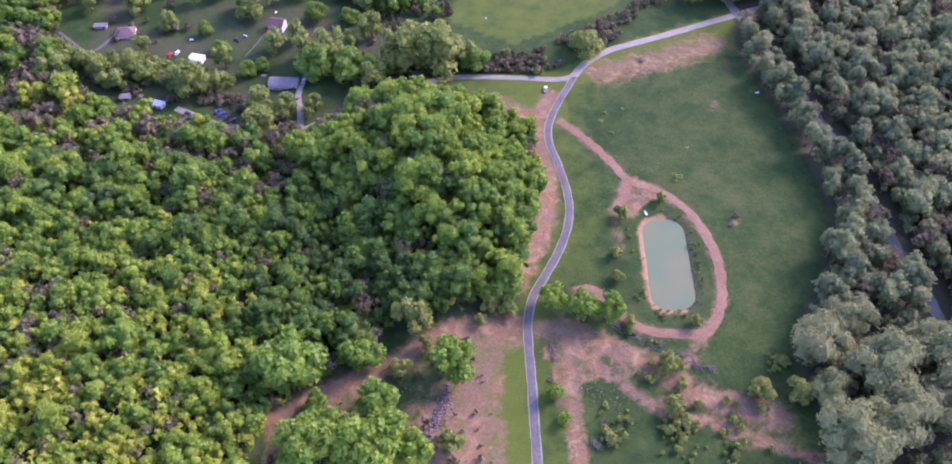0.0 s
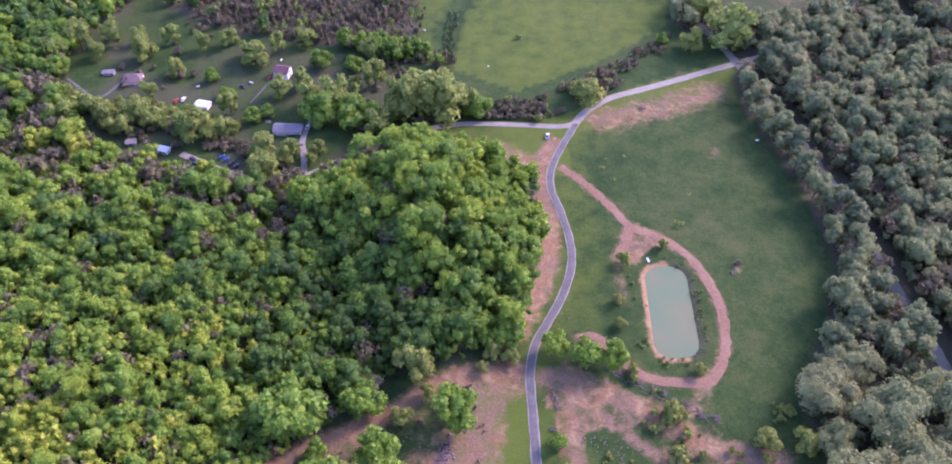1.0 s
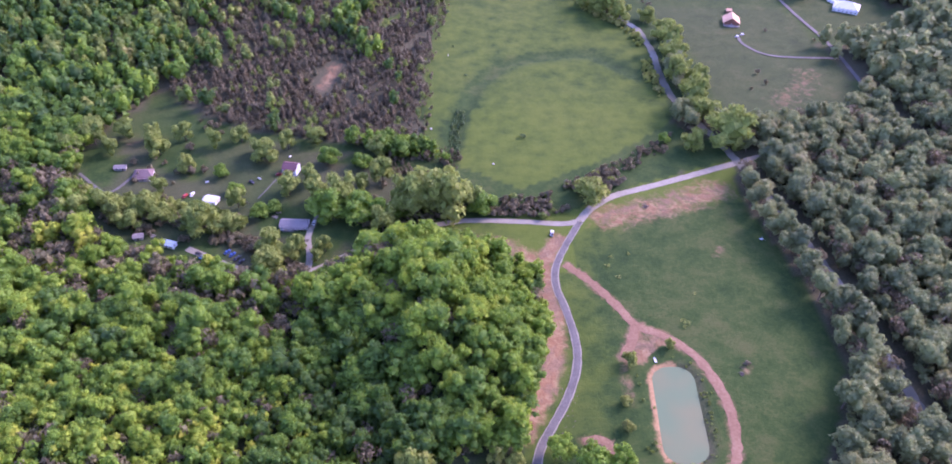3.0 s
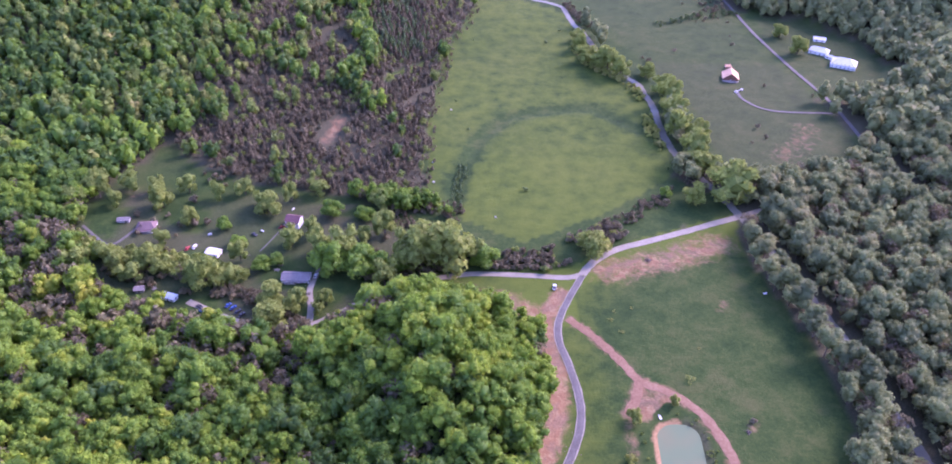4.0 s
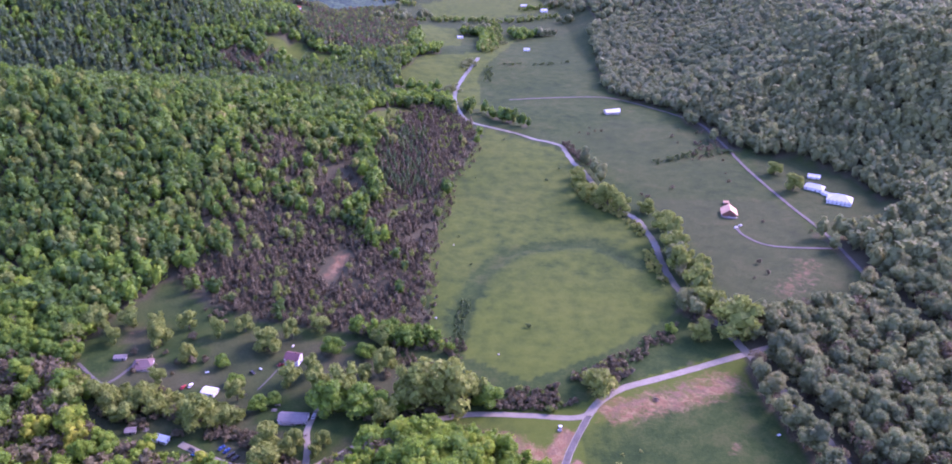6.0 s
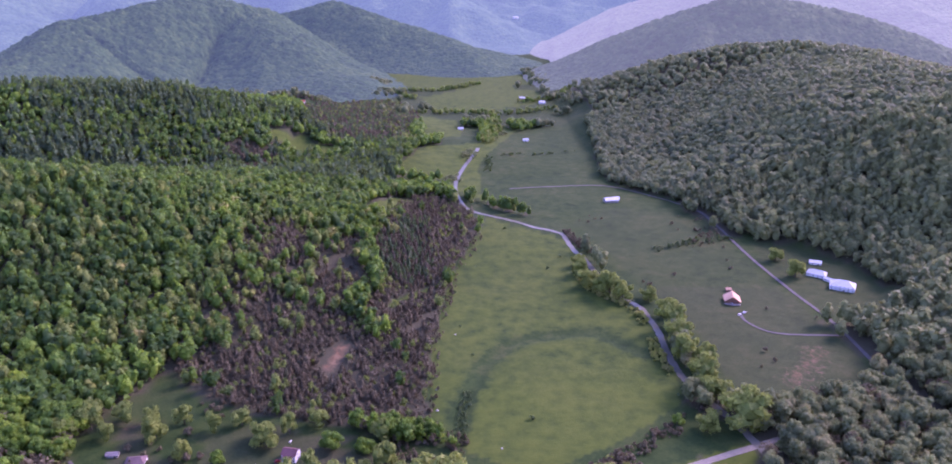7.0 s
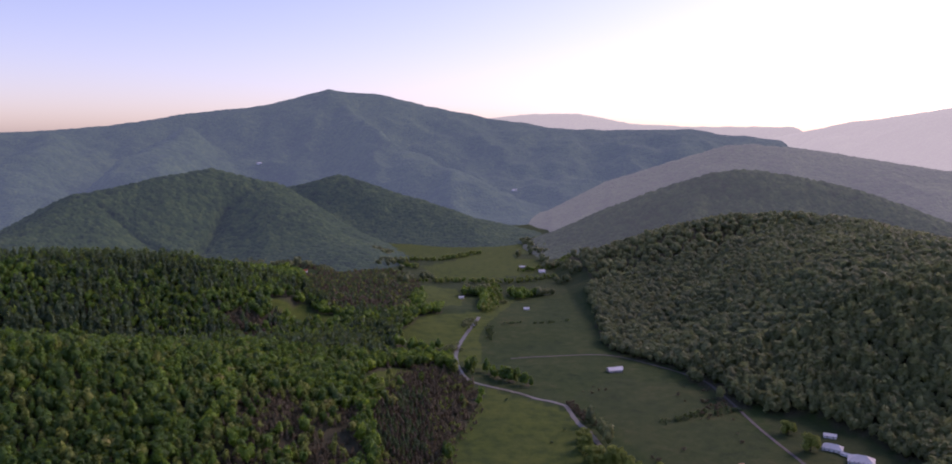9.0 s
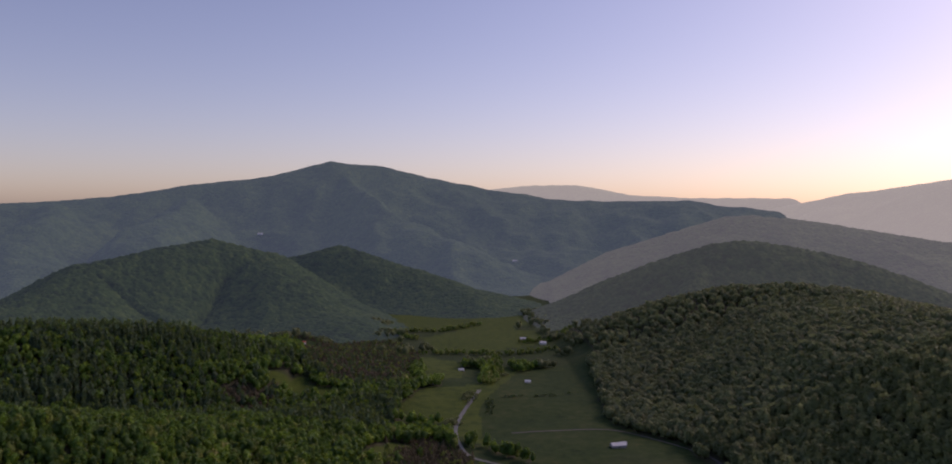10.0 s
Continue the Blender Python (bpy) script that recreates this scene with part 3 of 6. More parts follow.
def grow(name, x, y, protos, mats, size, tint, label, category, seed, lift=0.0):
    """Joins many trees at x, y into one mesh."""
    rng = np.random.RandomState(seed)
    which = rng.randint(0, len(protos), len(x))
    z = ground_z(x, y)
    vs, fs, ix, ts, k = [], [], [], [], 0
    for j, (pv, pf, pm) in enumerate(protos):
        s = np.flatnonzero(which == j)
        if not len(s):
            continue
        a, sc = rng.uniform(0, 6.283, len(s)), size[s]
        c, n = np.cos(a)[:, None], np.sin(a)[:, None]
        wide = (sc * rng.uniform(0.88, 1.12, len(s)))[:, None]
        v = np.stack([(pv[None, :, 0] * c - pv[None, :, 1] * n) * wide + x[s][:, None],
                      (pv[None, :, 0] * n + pv[None, :, 1] * c) * wide + y[s][:, None], pv[None, :, 2] * sc[:, None] + z[s][:, None] + lift], -1)
        vs.append(v.reshape(-1, 3))
        fs.append((pf[None] + (np.arange(len(s)) * len(pv))[:, None, None]).reshape(-1, 3) + k)
        ix.append(np.tile(pm, len(s)))
        ts.append(np.repeat(tint[s], len(pf)))
        k += len(s) * len(pv)
    ob = link_mesh(name, np.concatenate(vs), np.concatenate(fs), mats, np.concatenate(ix), (("tint", "FACE", np.concatenate(ts)),), smooth=True)
    return tagged(ob, label, category, kind="stuff")


def scatter(rng, box, gap):
    x, y = np.meshgrid(np.arange(box[0], box[2], gap), np.arange(box[1], box[3], gap))
    x = x + np.where(np.arange(x.shape[0]) % 2, gap / 2, 0)[:, None]
    return [(a + rng.uniform(-0.42, 0.42, a.shape) * gap).ravel() for a in (x, y)]


EDGE_LINE = [(-153, 870), (-126, 804), (-104, 726), (-99, 676), (-108, 640), (-95, 600)]
SHADY = [(-134, 858), (-65, 912), (-52, 830), (-48, 711), (-78, 700), (-106, 746)]


def woods():
    rng = np.random.RandomState(11)
    fine = [leafy(s, 500, 0.48, bosses=True, lumps=15, high=11.0, tall=1.02, spread=0.90, loose=0.62) for s in range(7)]
    half = [leafy(s, 420, 0.40, bosses=True, billow=True, lumps=10, high=11.0, tall=1.1, spread=0.66, loose=0.8) for s in range(12, 17)]
    bare_tree = [leafy(s, 200, 0.55, lumps=9, high=10.0, tall=0.95, spread=0.8, loose=1.2, core=0.4) for s in range(17, 20)]
    mid = [leafy(s, 54, 1.22, radius=3.3, trunk=False, loose=0.45, tall=1.5, high=10.2, core=0.78) for s in range(20, 25)]
    low = [leafy(s, 32, 1.6, radius=3.5, trunk=False, loose=0.4, tall=1.3, high=9.4, core=0.8) for s in range(40, 44)]
    tiny = [leafy(s, 20, 2.0, radius=3.8, trunk=False, loose=0.25, tall=1.15, high=8.8, core=0.9) for s in range(60, 63)]
    shrub = [leafy(s, 34, 1.7, trunk=False, loose=0.6, core=0.6) for s in range(74, 78)]
    twiggy = [leafy(s, 60, 1.2, trunk=False, loose=1.0, core=0.45) for s in range(70, 73)]
    cedar = [conic(s, 60, 0.72, 2.2, 7.5) for s in range(3)]
    cedar_low = [conic(s, 24, 1.2, 2.9, 7.0) for s in range(5, 8)]
    pine = [conic(s, 40, 1.7, 3.4, 12.5) for s in range(8, 11)]

    def fits(x, y):
        k = ~open_land(x, y) & (np.abs(x) < np.maximum(np.maximum(0.41 * y + 150, 0.51 * y + 118), 0.59 * y + 75) + 25) & (y > 95)
        for line, d in ((LANE, 6), (GRAVEL_WEST, 7), (GRAVEL_EAST, 8), (VALLEY_ROAD, 7), (RIVER, 7)):
            k &= ~near_line(x, y, line, d)
        return k & ~(near_line(x, y, RIVER, 30) & (y > 820) & (y < 1030) & (x > -5))

    def cedar_land(x, y):
        a = inside(x + 24 * wave(x, y, 42, 2.0) + 8 * wave(x, y, 14, 5.0), y + 9 * wave(x, y, 40, 7.0), CEDARS)
        return a & ~((wave(x, y, 33, 4.4) > 0.30 + 0.004 * np.maximum(0, x + 150)) & (x < -40))

    def tone(x, y, base, spread):
        return np.clip(base + 0.14 * wave(x, y, 45, 0.7) + 0.10 * wave(x, y, 130, 2.2) + spread * rng.normal(size=len(x)), 0.02, 1)

    # the near wood on the slope beside the lane, young and yellow-green at its foot, with low growth between the trees
    x, y = scatter(rng, (-420, 60, 60, 470), 7.5)
    k = fits(x, y) & (x < 60)
    x, y = x[k], y[k]
    young = np.clip((-50 - x) / 80, 0, 1) * np.clip((280 - y) / 80, 0, 1)
    size = (1.45 + 0.30 * rng.normal(size=len(x))).clip(0.75, 2.2) * (1 - 0.30 * young) * (1 + 0.14 * np.exp(-((x + 15) / 45) ** 2 - ((y - 280) / 60) ** 2))
    k = rng.uniform(size=len(x)) > 0.08 + 0.22 * young
    x, y, young, size = x[k], y[k], young[k], size[k]
    grey = rng.uniform(size=len(x)) < 0.06 + 0.08 * (wave(x, y, 38, 6.1) > 0.4)
    brown = (rng.uniform(size=len(x)) < 0.68) & near_line(x + 10 * wave(x, y, 30, 5.0), y + 8 * wave(x, y, 26, 2.0), [(-380, 392), (-280, 372), (-215, 338), (-110, 322)], 42)
    t = tone(x, y, 0.48 + 0.26 * young + 0.20 * np.exp(-((x + 5) / 45) ** 2 - ((y - 290) / 60) ** 2), 0.15)
    # the ravine's shade is put into the trees' tint; crowns are smaller there too
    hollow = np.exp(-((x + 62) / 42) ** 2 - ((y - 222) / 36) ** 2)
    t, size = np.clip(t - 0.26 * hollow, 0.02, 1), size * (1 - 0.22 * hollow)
    grey &= ~brown
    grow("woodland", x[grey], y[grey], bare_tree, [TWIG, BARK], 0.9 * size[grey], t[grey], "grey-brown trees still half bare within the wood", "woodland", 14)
    brown |= grey
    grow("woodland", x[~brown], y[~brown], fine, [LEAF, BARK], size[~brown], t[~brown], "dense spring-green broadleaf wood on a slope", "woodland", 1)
    brown &= ~grey
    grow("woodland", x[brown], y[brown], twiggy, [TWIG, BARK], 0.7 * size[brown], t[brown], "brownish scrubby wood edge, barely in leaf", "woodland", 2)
    x, y = scatter(rng, (-420, 60, 60, 470), 4.1)
    k = fits(x, y) & (x < 60)
    x, y = x[k], y[k]
    young = np.clip((-50 - x) / 80, 0, 1) * np.clip((280 - y) / 80, 0, 1)
    size = rng.uniform(0.36, 0.74, len(x)) * (1 + 0.25 * young)
    bare = rng.uniform(size=len(x)) < 0.10 + 0.22 * (wave(x, y, 30, 3.3) > 0.35)
    t = tone(x, y, 0.50 + 0.30 * young, 0.22)
    grow("undergrowth", x[~bare], y[~bare], shrub, [LEAF, BARK], size[~bare], t[~bare], "green saplings and shrubs under the near wood", "undergrowth", 21)
    grow("undergrowth", x[bare], y[bare], twiggy, [TWIG, BARK], size[bare], t[bare], "brown leafless shrubs under the near wood", "undergrowth", 22)

    # the wood east of the meadow
    x, y = scatter(rng, (140, 60, 480, 560), 8.6)
    k = fits(x, y) & (x > 120) & ~inside(x, y, [(140, 110), (140, 205), (222, 205), (222, 110)])
    x, y = x[k], y[k]
    size = (1.66 + 0.32 * rng.normal(size=len(x))).clip(0.7, 2.4)
    t, bare = tone(x, y, 0.48, 0.26), rng.uniform(size=len(x)) < 0.16
    grow("woodland", x[~bare], y[~bare], half, [LEAF_HAZED, BARK], size[~bare], t[~bare], "tall grey-green wood beside the meadow", "woodland", 3)
    grow("woodland", x[bare], y[bare], bare_tree, [TWIG, BARK], 0.9 * size[bare], 0.3 * t[bare], "bare brownish trees within the eastern wood", "woodland", 15)
    x, y = scatter(rng, (140, 60, 420, 560), 5.8)
    k = fits(x, y) & (x > 120)
    x, y = x[k], y[k]
    grow("undergrowth", x, y, shrub, [LEAF_HAZED, BARK], rng.uniform(0.45, 0.9, len(x)), tone(x, y, 0.45, 0.2), "grey-green shrubs under the eastern wood", "undergrowth", 23)

    # middle distance
    x, y = scatter(rng, (-800, 440, 800, 1010), 7.2)
    k = fits(x, y) & ~((x > 140) & (x < 480) & (y < 560)) & ~((x < 60) & (y < 470))
    x, y = x[k], y[k]
    ced = cedar_land(x + 6 * rng.normal(size=len(x)), y + 9 * rng.normal(size=len(x))) & (wave(x, y, 38, 5.0) + 0.35 * rng.normal(size=len(x)) > -0.9) & (rng.uniform(size=len(x)) > 0.07)
    ced &= ~(wave(x, y, 40, 6.3) + 0.3 * rng.normal(size=len(x)) > 0.72)
    ced &= ~near_line(x + 9 * wave(x, y, 21, 4.1), y, EDGE_LINE, 9)
    size = (1.42 + 0.36 * rng.normal(size=len(x))).clip(0.6, 2.2)
    thicket = inside(x + 10 * wave(x, y, 25, 2.0), y, [(-150, 790), (-118, 779), (-101, 900), (-112, 975), (-60, 1010), (18, 950), (-22, 748), (-36, 588), (-34, 470), (-94, 470), (-190, 490), (-205, 600), (-190, 700)])
    thicket &= ~near_line(x + 9 * wave(x, y, 21, 4.1), y, EDGE_LINE, 9) & (rng.uniform(size=len(x)) > 0.10 + 0.36 * np.clip((-85 - x) / 40, 0, 1))
    west = (x < 100) & ~ced & ~thicket
    t = tone(x, y, 0.44, 0.17)
    spare = rng.uniform(size=len(x)) < 0.22
    mixed = west & (rng.uniform(size=len(x)) < 0.6) & inside(x + 26 * wave(x, y, 40, 1.5), y + 15 * wave(x, y, 30, 4.5), [(-265, 720), (-235, 830), (-150, 800), (-100, 920), (30, 940), (-10, 740), (-30, 450), (-215, 465)]) & ~near_line(x + 9 * wave(x, y, 21, 4.1), y, EDGE_LINE, 9)
    west &= ~mixed
    mixed &= ~spare
    grow("woodland", x[mixed], y[mixed], mid, [LEAF_OLIVE, BARK], 0.8 * size[mixed], t[mixed], "olive-green young trees among the cedars", "woodland", 17)
    west &= ~mixed
    odd = west & (rng.uniform(size=len(x)) < 0.13 + 0.10 * (wave(x, y, 60, 3.7) > 0.3))
    grow("woodland", x[odd], y[odd], mid, [LEAF_OLIVE, BARK], 0.95 * size[odd], t[odd], "paler olive trees scattered over the rounded hill", "woodland", 28)
    west &= ~odd
    grow("woodland", x[west], y[west], mid, [LEAF, BARK], size[west], t[west] - 0.24, "green broadleaf forest on a rounded hill", "woodland", 4)
    east = (x >= 100) & ~ced
    grow("woodland", x[east], y[east], mid, [LEAF_HAZED, BARK], 1.2 * size[east], t[east], "grey-green forest at the foot of the eastern ridge", "woodland", 5)
    x, y = scatter(rng, (-260, 455, 30, 1020), 4.3)
    k = fits(x, y) & cedar_land(x + 9 * rng.normal(size=len(x)), y + 12 * rng.normal(size=len(x))) & (wave(x, y, 38, 5.0) + 0.3 * rng.normal(size=len(x)) > -0.8) & ~near_line(x, y, [(-118, 545), (-112, 580)], 10)
    k &= ~near_line(x, y, [(-60, 610), (-35, 655), (-28, 670)], 5) & ~near_line(x + 9 * wave(x, y, 21, 4.1), y, EDGE_LINE, 6)
    x, y = x[k], y[k]
    size, t, shady = (0.95 + 0.25 * rng.normal(size=len(x))).clip(0.4, 1.7), tone(x, y, 0.5, 0.18), inside(x + 5 * wave(x, y, 12, 3.0), y, SHADY)
    # dark evergreens; the hollow's shade is put in by cutting their tint further
    pick = shady & (rng.uniform(size=len(x)) < 0.5)
    grow("woodland", x[pick], y[pick], cedar, [PINE, BARK], 1.1 * size[pick], 0.4 * t[pick], "low dark evergreens in a hollow behind the wood", "woodland", 16)
    pick = shady & ~pick
    grow("woodland", x[pick], y[pick], cedar, [CEDAR, BARK], 1.1 * size[pick], 0.2 * t[pick], "dark brown cedars in a hollow behind the wood", "woodland", 27)
    x, y, size, t = x[~shady], y[~shady], size[~shady], t[~shady]
    low_growth = rng.uniform(size=len(x)) < 0.5
    pale = low_growth & (rng.uniform(size=len(x)) < 0.28)
    grow("undergrowth", x[pale], y[pale], twiggy, [LEAF_OLIVE, BARK], 0.55 * size[pale], 0.6 * t[pale], "olive brush between the cedars", "undergrowth", 29)
    pale = low_growth & ~pale
    grow("undergrowth", x[pale], y[pale], twiggy, [CEDAR, BARK], 0.55 * size[pale], t[pale], "brown leafless thicket between the cedars", "undergrowth", 24)
    x, y, size, t = x[~low_growth], y[~low_growth], size[~low_growth], t[~low_growth]
    grow("woodland", x, y, cedar, [CEDAR, BARK], size, t,
         "dark red-brown cedar thicket beside the pasture", "woodland", 6)

    # farther hills
    x, y = scatter(rng, (-1150, 1010, 1250, 1520), 8.8)
    k = fits(x, y) & ~inside(x, y, VALLEY_SCRUB)
    x, y = x[k], y[k]
    size = (1.6 + 0.28 * rng.normal(size=len(x))).clip(0.7, 2.0)
    t = tone(x, y, 0.26, 0.12)
    pin = (x < -120) & (wave(x, y, 70, 8.0) + 0.5 * rng.normal(size=len(x)) > -0.05) & (y < 1320)
    dark = inside(x + 12 * rng.normal(size=len(x)), y, [(-395, 1150), (-320, 1190), (-300, 1110), (-343, 1085)]) & (rng.uniform(size=len(x)) < 0.8)
    pin &= ~dark
    a = ~pin & ~dark & (x < 120)
    grow("woodland", x[a], y[a], low, [LEAF, BARK], size[a], t[a], "mixed forest on the second hill", "woodland", 7)
    grow("woodland", x[pin], y[pin], pine, [PINE, BARK], size[pin], t[pin], "dark pines among the forest on the second hill", "woodland", 8)
    grow("woodland", x[dark], y[dark], cedar_low, [CEDAR, BARK], 0.9 * size[dark], t[dark], "reddish cedars below the slope field", "woodland", 9)
    b = ~pin & ~dark & (x >= 120)
    grow("woodland", x[b], y[b], tiny, [LEAF_HAZED, BARK], 1.15 * size[b], t[b], "forest covering the long eastern ridge", "woodland", 10)
    # the scrubby knob above the river and the tree belts between the fields
    x, y = scatter(rng, (-400, 1250, -80, 1840), 6.6)
    k = inside(x + 8 * wave(x, y, 30, 2.0), y + 10 * wave(x, y, 30, 3.0), VALLEY_SCRUB) & fits(x, y)
    x, y = x[k], y[k]
    size, t, kind = rng.uniform(0.8, 1.3, len(x)), tone(x, y, 0.4, 0.15), rng.uniform(size=len(x))
    a, b = kind < 0.16, kind > 0.62
    grow("woodland", x[a], y[a], low, [LEAF_OLIVE, BARK], 0.72 * size[a], t[a], "pale young trees dotted among cedars on a knob", "woodland", 18)
    grow("woodland", x[b], y[b], cedar_low, [PINE, BARK], size[b], t[b], "dark evergreens on a scrubby knob", "woodland", 19)
    a |= b
    grow("woodland", x[~a], y[~a], cedar_low, [CEDAR, BARK], size[~a], t[~a], "brown cedars on a scrubby knob", "woodland", 20)
    x, y = scatter(rng, (-460, 1080, 260, 2100), 8.5)
    k = np.zeros(len(x), bool)
    for line in BELTS:
        k |= near_line(x + 5 * wave(x, y, 25, 1.0), y + 8 * wave(x, y, 22, 6.0), line, 13)
    k &= (rng.uniform(size=len(x)) < 0.75) & ~near_line(x, y, RIVER, 6)
    x, y = x[k], y[k]
    size, t, kind = rng.uniform(0.7, 1.35, len(x)), tone(x, y, 0.45, 0.15), rng.uniform(size=len(x)) < 0.55
    grow("woodland", x[kind], y[kind], low, [LEAF_OLIVE, BARK], size[kind], t[kind], "olive-green tree belts between the valley fields", "woodland", 25)
    grow("woodland", x[~kind], y[~kind], low, [LEAF, BARK], size[~kind], 0.5 * t[~kind], "dark green trees in the valley's tree belts", "woodland", 26)
    x, y = scatter(rng, (-700, 1520, 1300, 2300), 16.5)
    k = fits(x, y) & (x > -0.32 * y) & (x < 0.62 * y) & ~(inside(x, y, VALLEY_SCRUB) & (rng.uniform(size=len(x)) < 0.5)) & ~((x > -330) & (x < 240) & (y < 2050) & (wave(x, y, 55, 3.0) < 0.45)) & ~((x > 250) & (y > 1900))
    x, y = x[k], y[k]
    size = (1.9 + 0.3 * rng.normal(size=len(x))).clip(0.9, 2.8)
    t = tone(x, y, 0.34, 0.10)
    grow("woodland", x, y, tiny, [LEAF_HAZED, BARK], size, t, "far forest and tree belts down the valley", "woodland", 12)


woods()


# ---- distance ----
# the haze before a hill is an even glow of its own surface
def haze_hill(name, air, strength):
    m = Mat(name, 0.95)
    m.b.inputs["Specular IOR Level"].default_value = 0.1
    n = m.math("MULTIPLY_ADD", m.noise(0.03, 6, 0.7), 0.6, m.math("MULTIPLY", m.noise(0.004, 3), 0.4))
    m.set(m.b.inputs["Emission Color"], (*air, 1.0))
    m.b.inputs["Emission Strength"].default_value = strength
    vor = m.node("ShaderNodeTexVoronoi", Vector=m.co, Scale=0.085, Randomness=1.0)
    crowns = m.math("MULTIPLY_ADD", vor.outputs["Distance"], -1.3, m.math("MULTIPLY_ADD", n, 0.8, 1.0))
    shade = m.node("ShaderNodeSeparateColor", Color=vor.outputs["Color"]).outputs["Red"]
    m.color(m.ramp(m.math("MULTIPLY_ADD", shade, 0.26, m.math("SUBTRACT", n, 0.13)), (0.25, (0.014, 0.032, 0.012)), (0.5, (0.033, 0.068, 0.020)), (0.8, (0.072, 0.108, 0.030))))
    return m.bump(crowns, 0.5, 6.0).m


def backdrop(name, lines, mat, label, wide, az, rng_r, cell, canopy, gullies, seed):
    """A far hill: a sheet of land in steps of bearing and range, raised along its crest lines."""
    rng = np.random.RandomState(seed)
    r = np.arange(rng_r[0], rng_r[1], cell)
    a = np.radians(np.arange(az[0], az[1], math.degrees(cell / (0.5 * (rng_r[0] + rng_r[1])))))
    aa, rr = np.meshgrid(a, r)
    x, y = (np.sin(aa) * rr).ravel(), (np.cos(aa) * rr).ravel()
    z = np.full(x.shape, -30.0)
    for pts, w, p in lines:
        d, h = along(x, y, pts)
        z = np.maximum(z, -30 + (h + 30) * np.exp(-((d / w) ** p)))
    low = np.clip((z + 30) / 120, 0, 1)
    crest = np.exp(-(along(x, y, lines[0][0])[0] / (0.35 * wide)) ** 2)
    g = gullies * (1 - 0.85 * crest) * low
    z = z + g * (np.abs(wave(x, y, 210, 1.3 + seed)) * -1.1 + 0.5 + 0.35 * wave(x, y, 80, 4.0))
    z = z + canopy * low * rng.uniform(-1, 1, len(x))
    return tagged(link_mesh(name, np.stack([x, y, z], -1), quads(len(a), len(r))[:, ::-1], [mat], smooth=True), label, "hills", kind="structure")


# glow standing in for haze, stronger with distance and towards the sun
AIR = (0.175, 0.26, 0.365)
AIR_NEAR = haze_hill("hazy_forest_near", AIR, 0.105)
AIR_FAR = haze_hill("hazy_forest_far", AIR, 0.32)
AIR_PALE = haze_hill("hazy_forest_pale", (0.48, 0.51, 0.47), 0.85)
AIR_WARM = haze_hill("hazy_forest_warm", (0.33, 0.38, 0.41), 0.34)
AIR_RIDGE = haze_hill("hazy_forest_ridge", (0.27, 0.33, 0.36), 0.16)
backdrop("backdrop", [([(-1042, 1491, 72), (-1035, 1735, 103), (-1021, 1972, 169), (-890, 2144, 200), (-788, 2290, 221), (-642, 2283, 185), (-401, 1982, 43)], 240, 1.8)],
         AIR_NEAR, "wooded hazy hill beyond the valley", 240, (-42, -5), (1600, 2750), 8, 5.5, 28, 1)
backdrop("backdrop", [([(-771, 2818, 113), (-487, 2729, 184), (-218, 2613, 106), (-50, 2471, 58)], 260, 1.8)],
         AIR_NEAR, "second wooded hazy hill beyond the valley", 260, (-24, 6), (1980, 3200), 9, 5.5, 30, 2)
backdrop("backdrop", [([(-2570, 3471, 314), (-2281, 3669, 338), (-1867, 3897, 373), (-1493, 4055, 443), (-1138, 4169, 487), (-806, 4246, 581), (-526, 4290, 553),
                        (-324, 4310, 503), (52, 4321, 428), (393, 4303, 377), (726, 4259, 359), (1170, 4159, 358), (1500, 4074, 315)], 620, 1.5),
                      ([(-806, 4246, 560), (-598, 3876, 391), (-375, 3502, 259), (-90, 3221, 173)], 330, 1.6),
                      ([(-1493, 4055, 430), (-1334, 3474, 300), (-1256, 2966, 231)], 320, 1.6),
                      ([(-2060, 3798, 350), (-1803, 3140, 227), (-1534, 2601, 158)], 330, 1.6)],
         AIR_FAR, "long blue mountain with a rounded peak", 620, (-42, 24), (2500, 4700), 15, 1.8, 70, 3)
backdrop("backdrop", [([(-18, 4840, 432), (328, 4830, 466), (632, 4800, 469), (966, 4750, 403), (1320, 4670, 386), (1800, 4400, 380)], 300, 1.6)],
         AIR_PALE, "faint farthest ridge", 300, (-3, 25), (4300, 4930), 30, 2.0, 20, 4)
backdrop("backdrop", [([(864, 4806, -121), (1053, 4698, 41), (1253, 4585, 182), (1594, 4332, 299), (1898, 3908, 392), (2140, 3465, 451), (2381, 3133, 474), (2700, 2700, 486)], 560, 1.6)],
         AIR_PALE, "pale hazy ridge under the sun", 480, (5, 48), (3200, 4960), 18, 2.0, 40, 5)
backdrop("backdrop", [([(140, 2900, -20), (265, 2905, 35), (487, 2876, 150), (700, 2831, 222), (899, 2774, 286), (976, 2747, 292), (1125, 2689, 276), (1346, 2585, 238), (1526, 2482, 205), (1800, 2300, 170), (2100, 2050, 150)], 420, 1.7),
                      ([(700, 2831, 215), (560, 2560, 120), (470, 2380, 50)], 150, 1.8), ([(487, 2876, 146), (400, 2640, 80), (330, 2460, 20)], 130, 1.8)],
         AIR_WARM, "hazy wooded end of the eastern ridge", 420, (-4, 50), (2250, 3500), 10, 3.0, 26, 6)
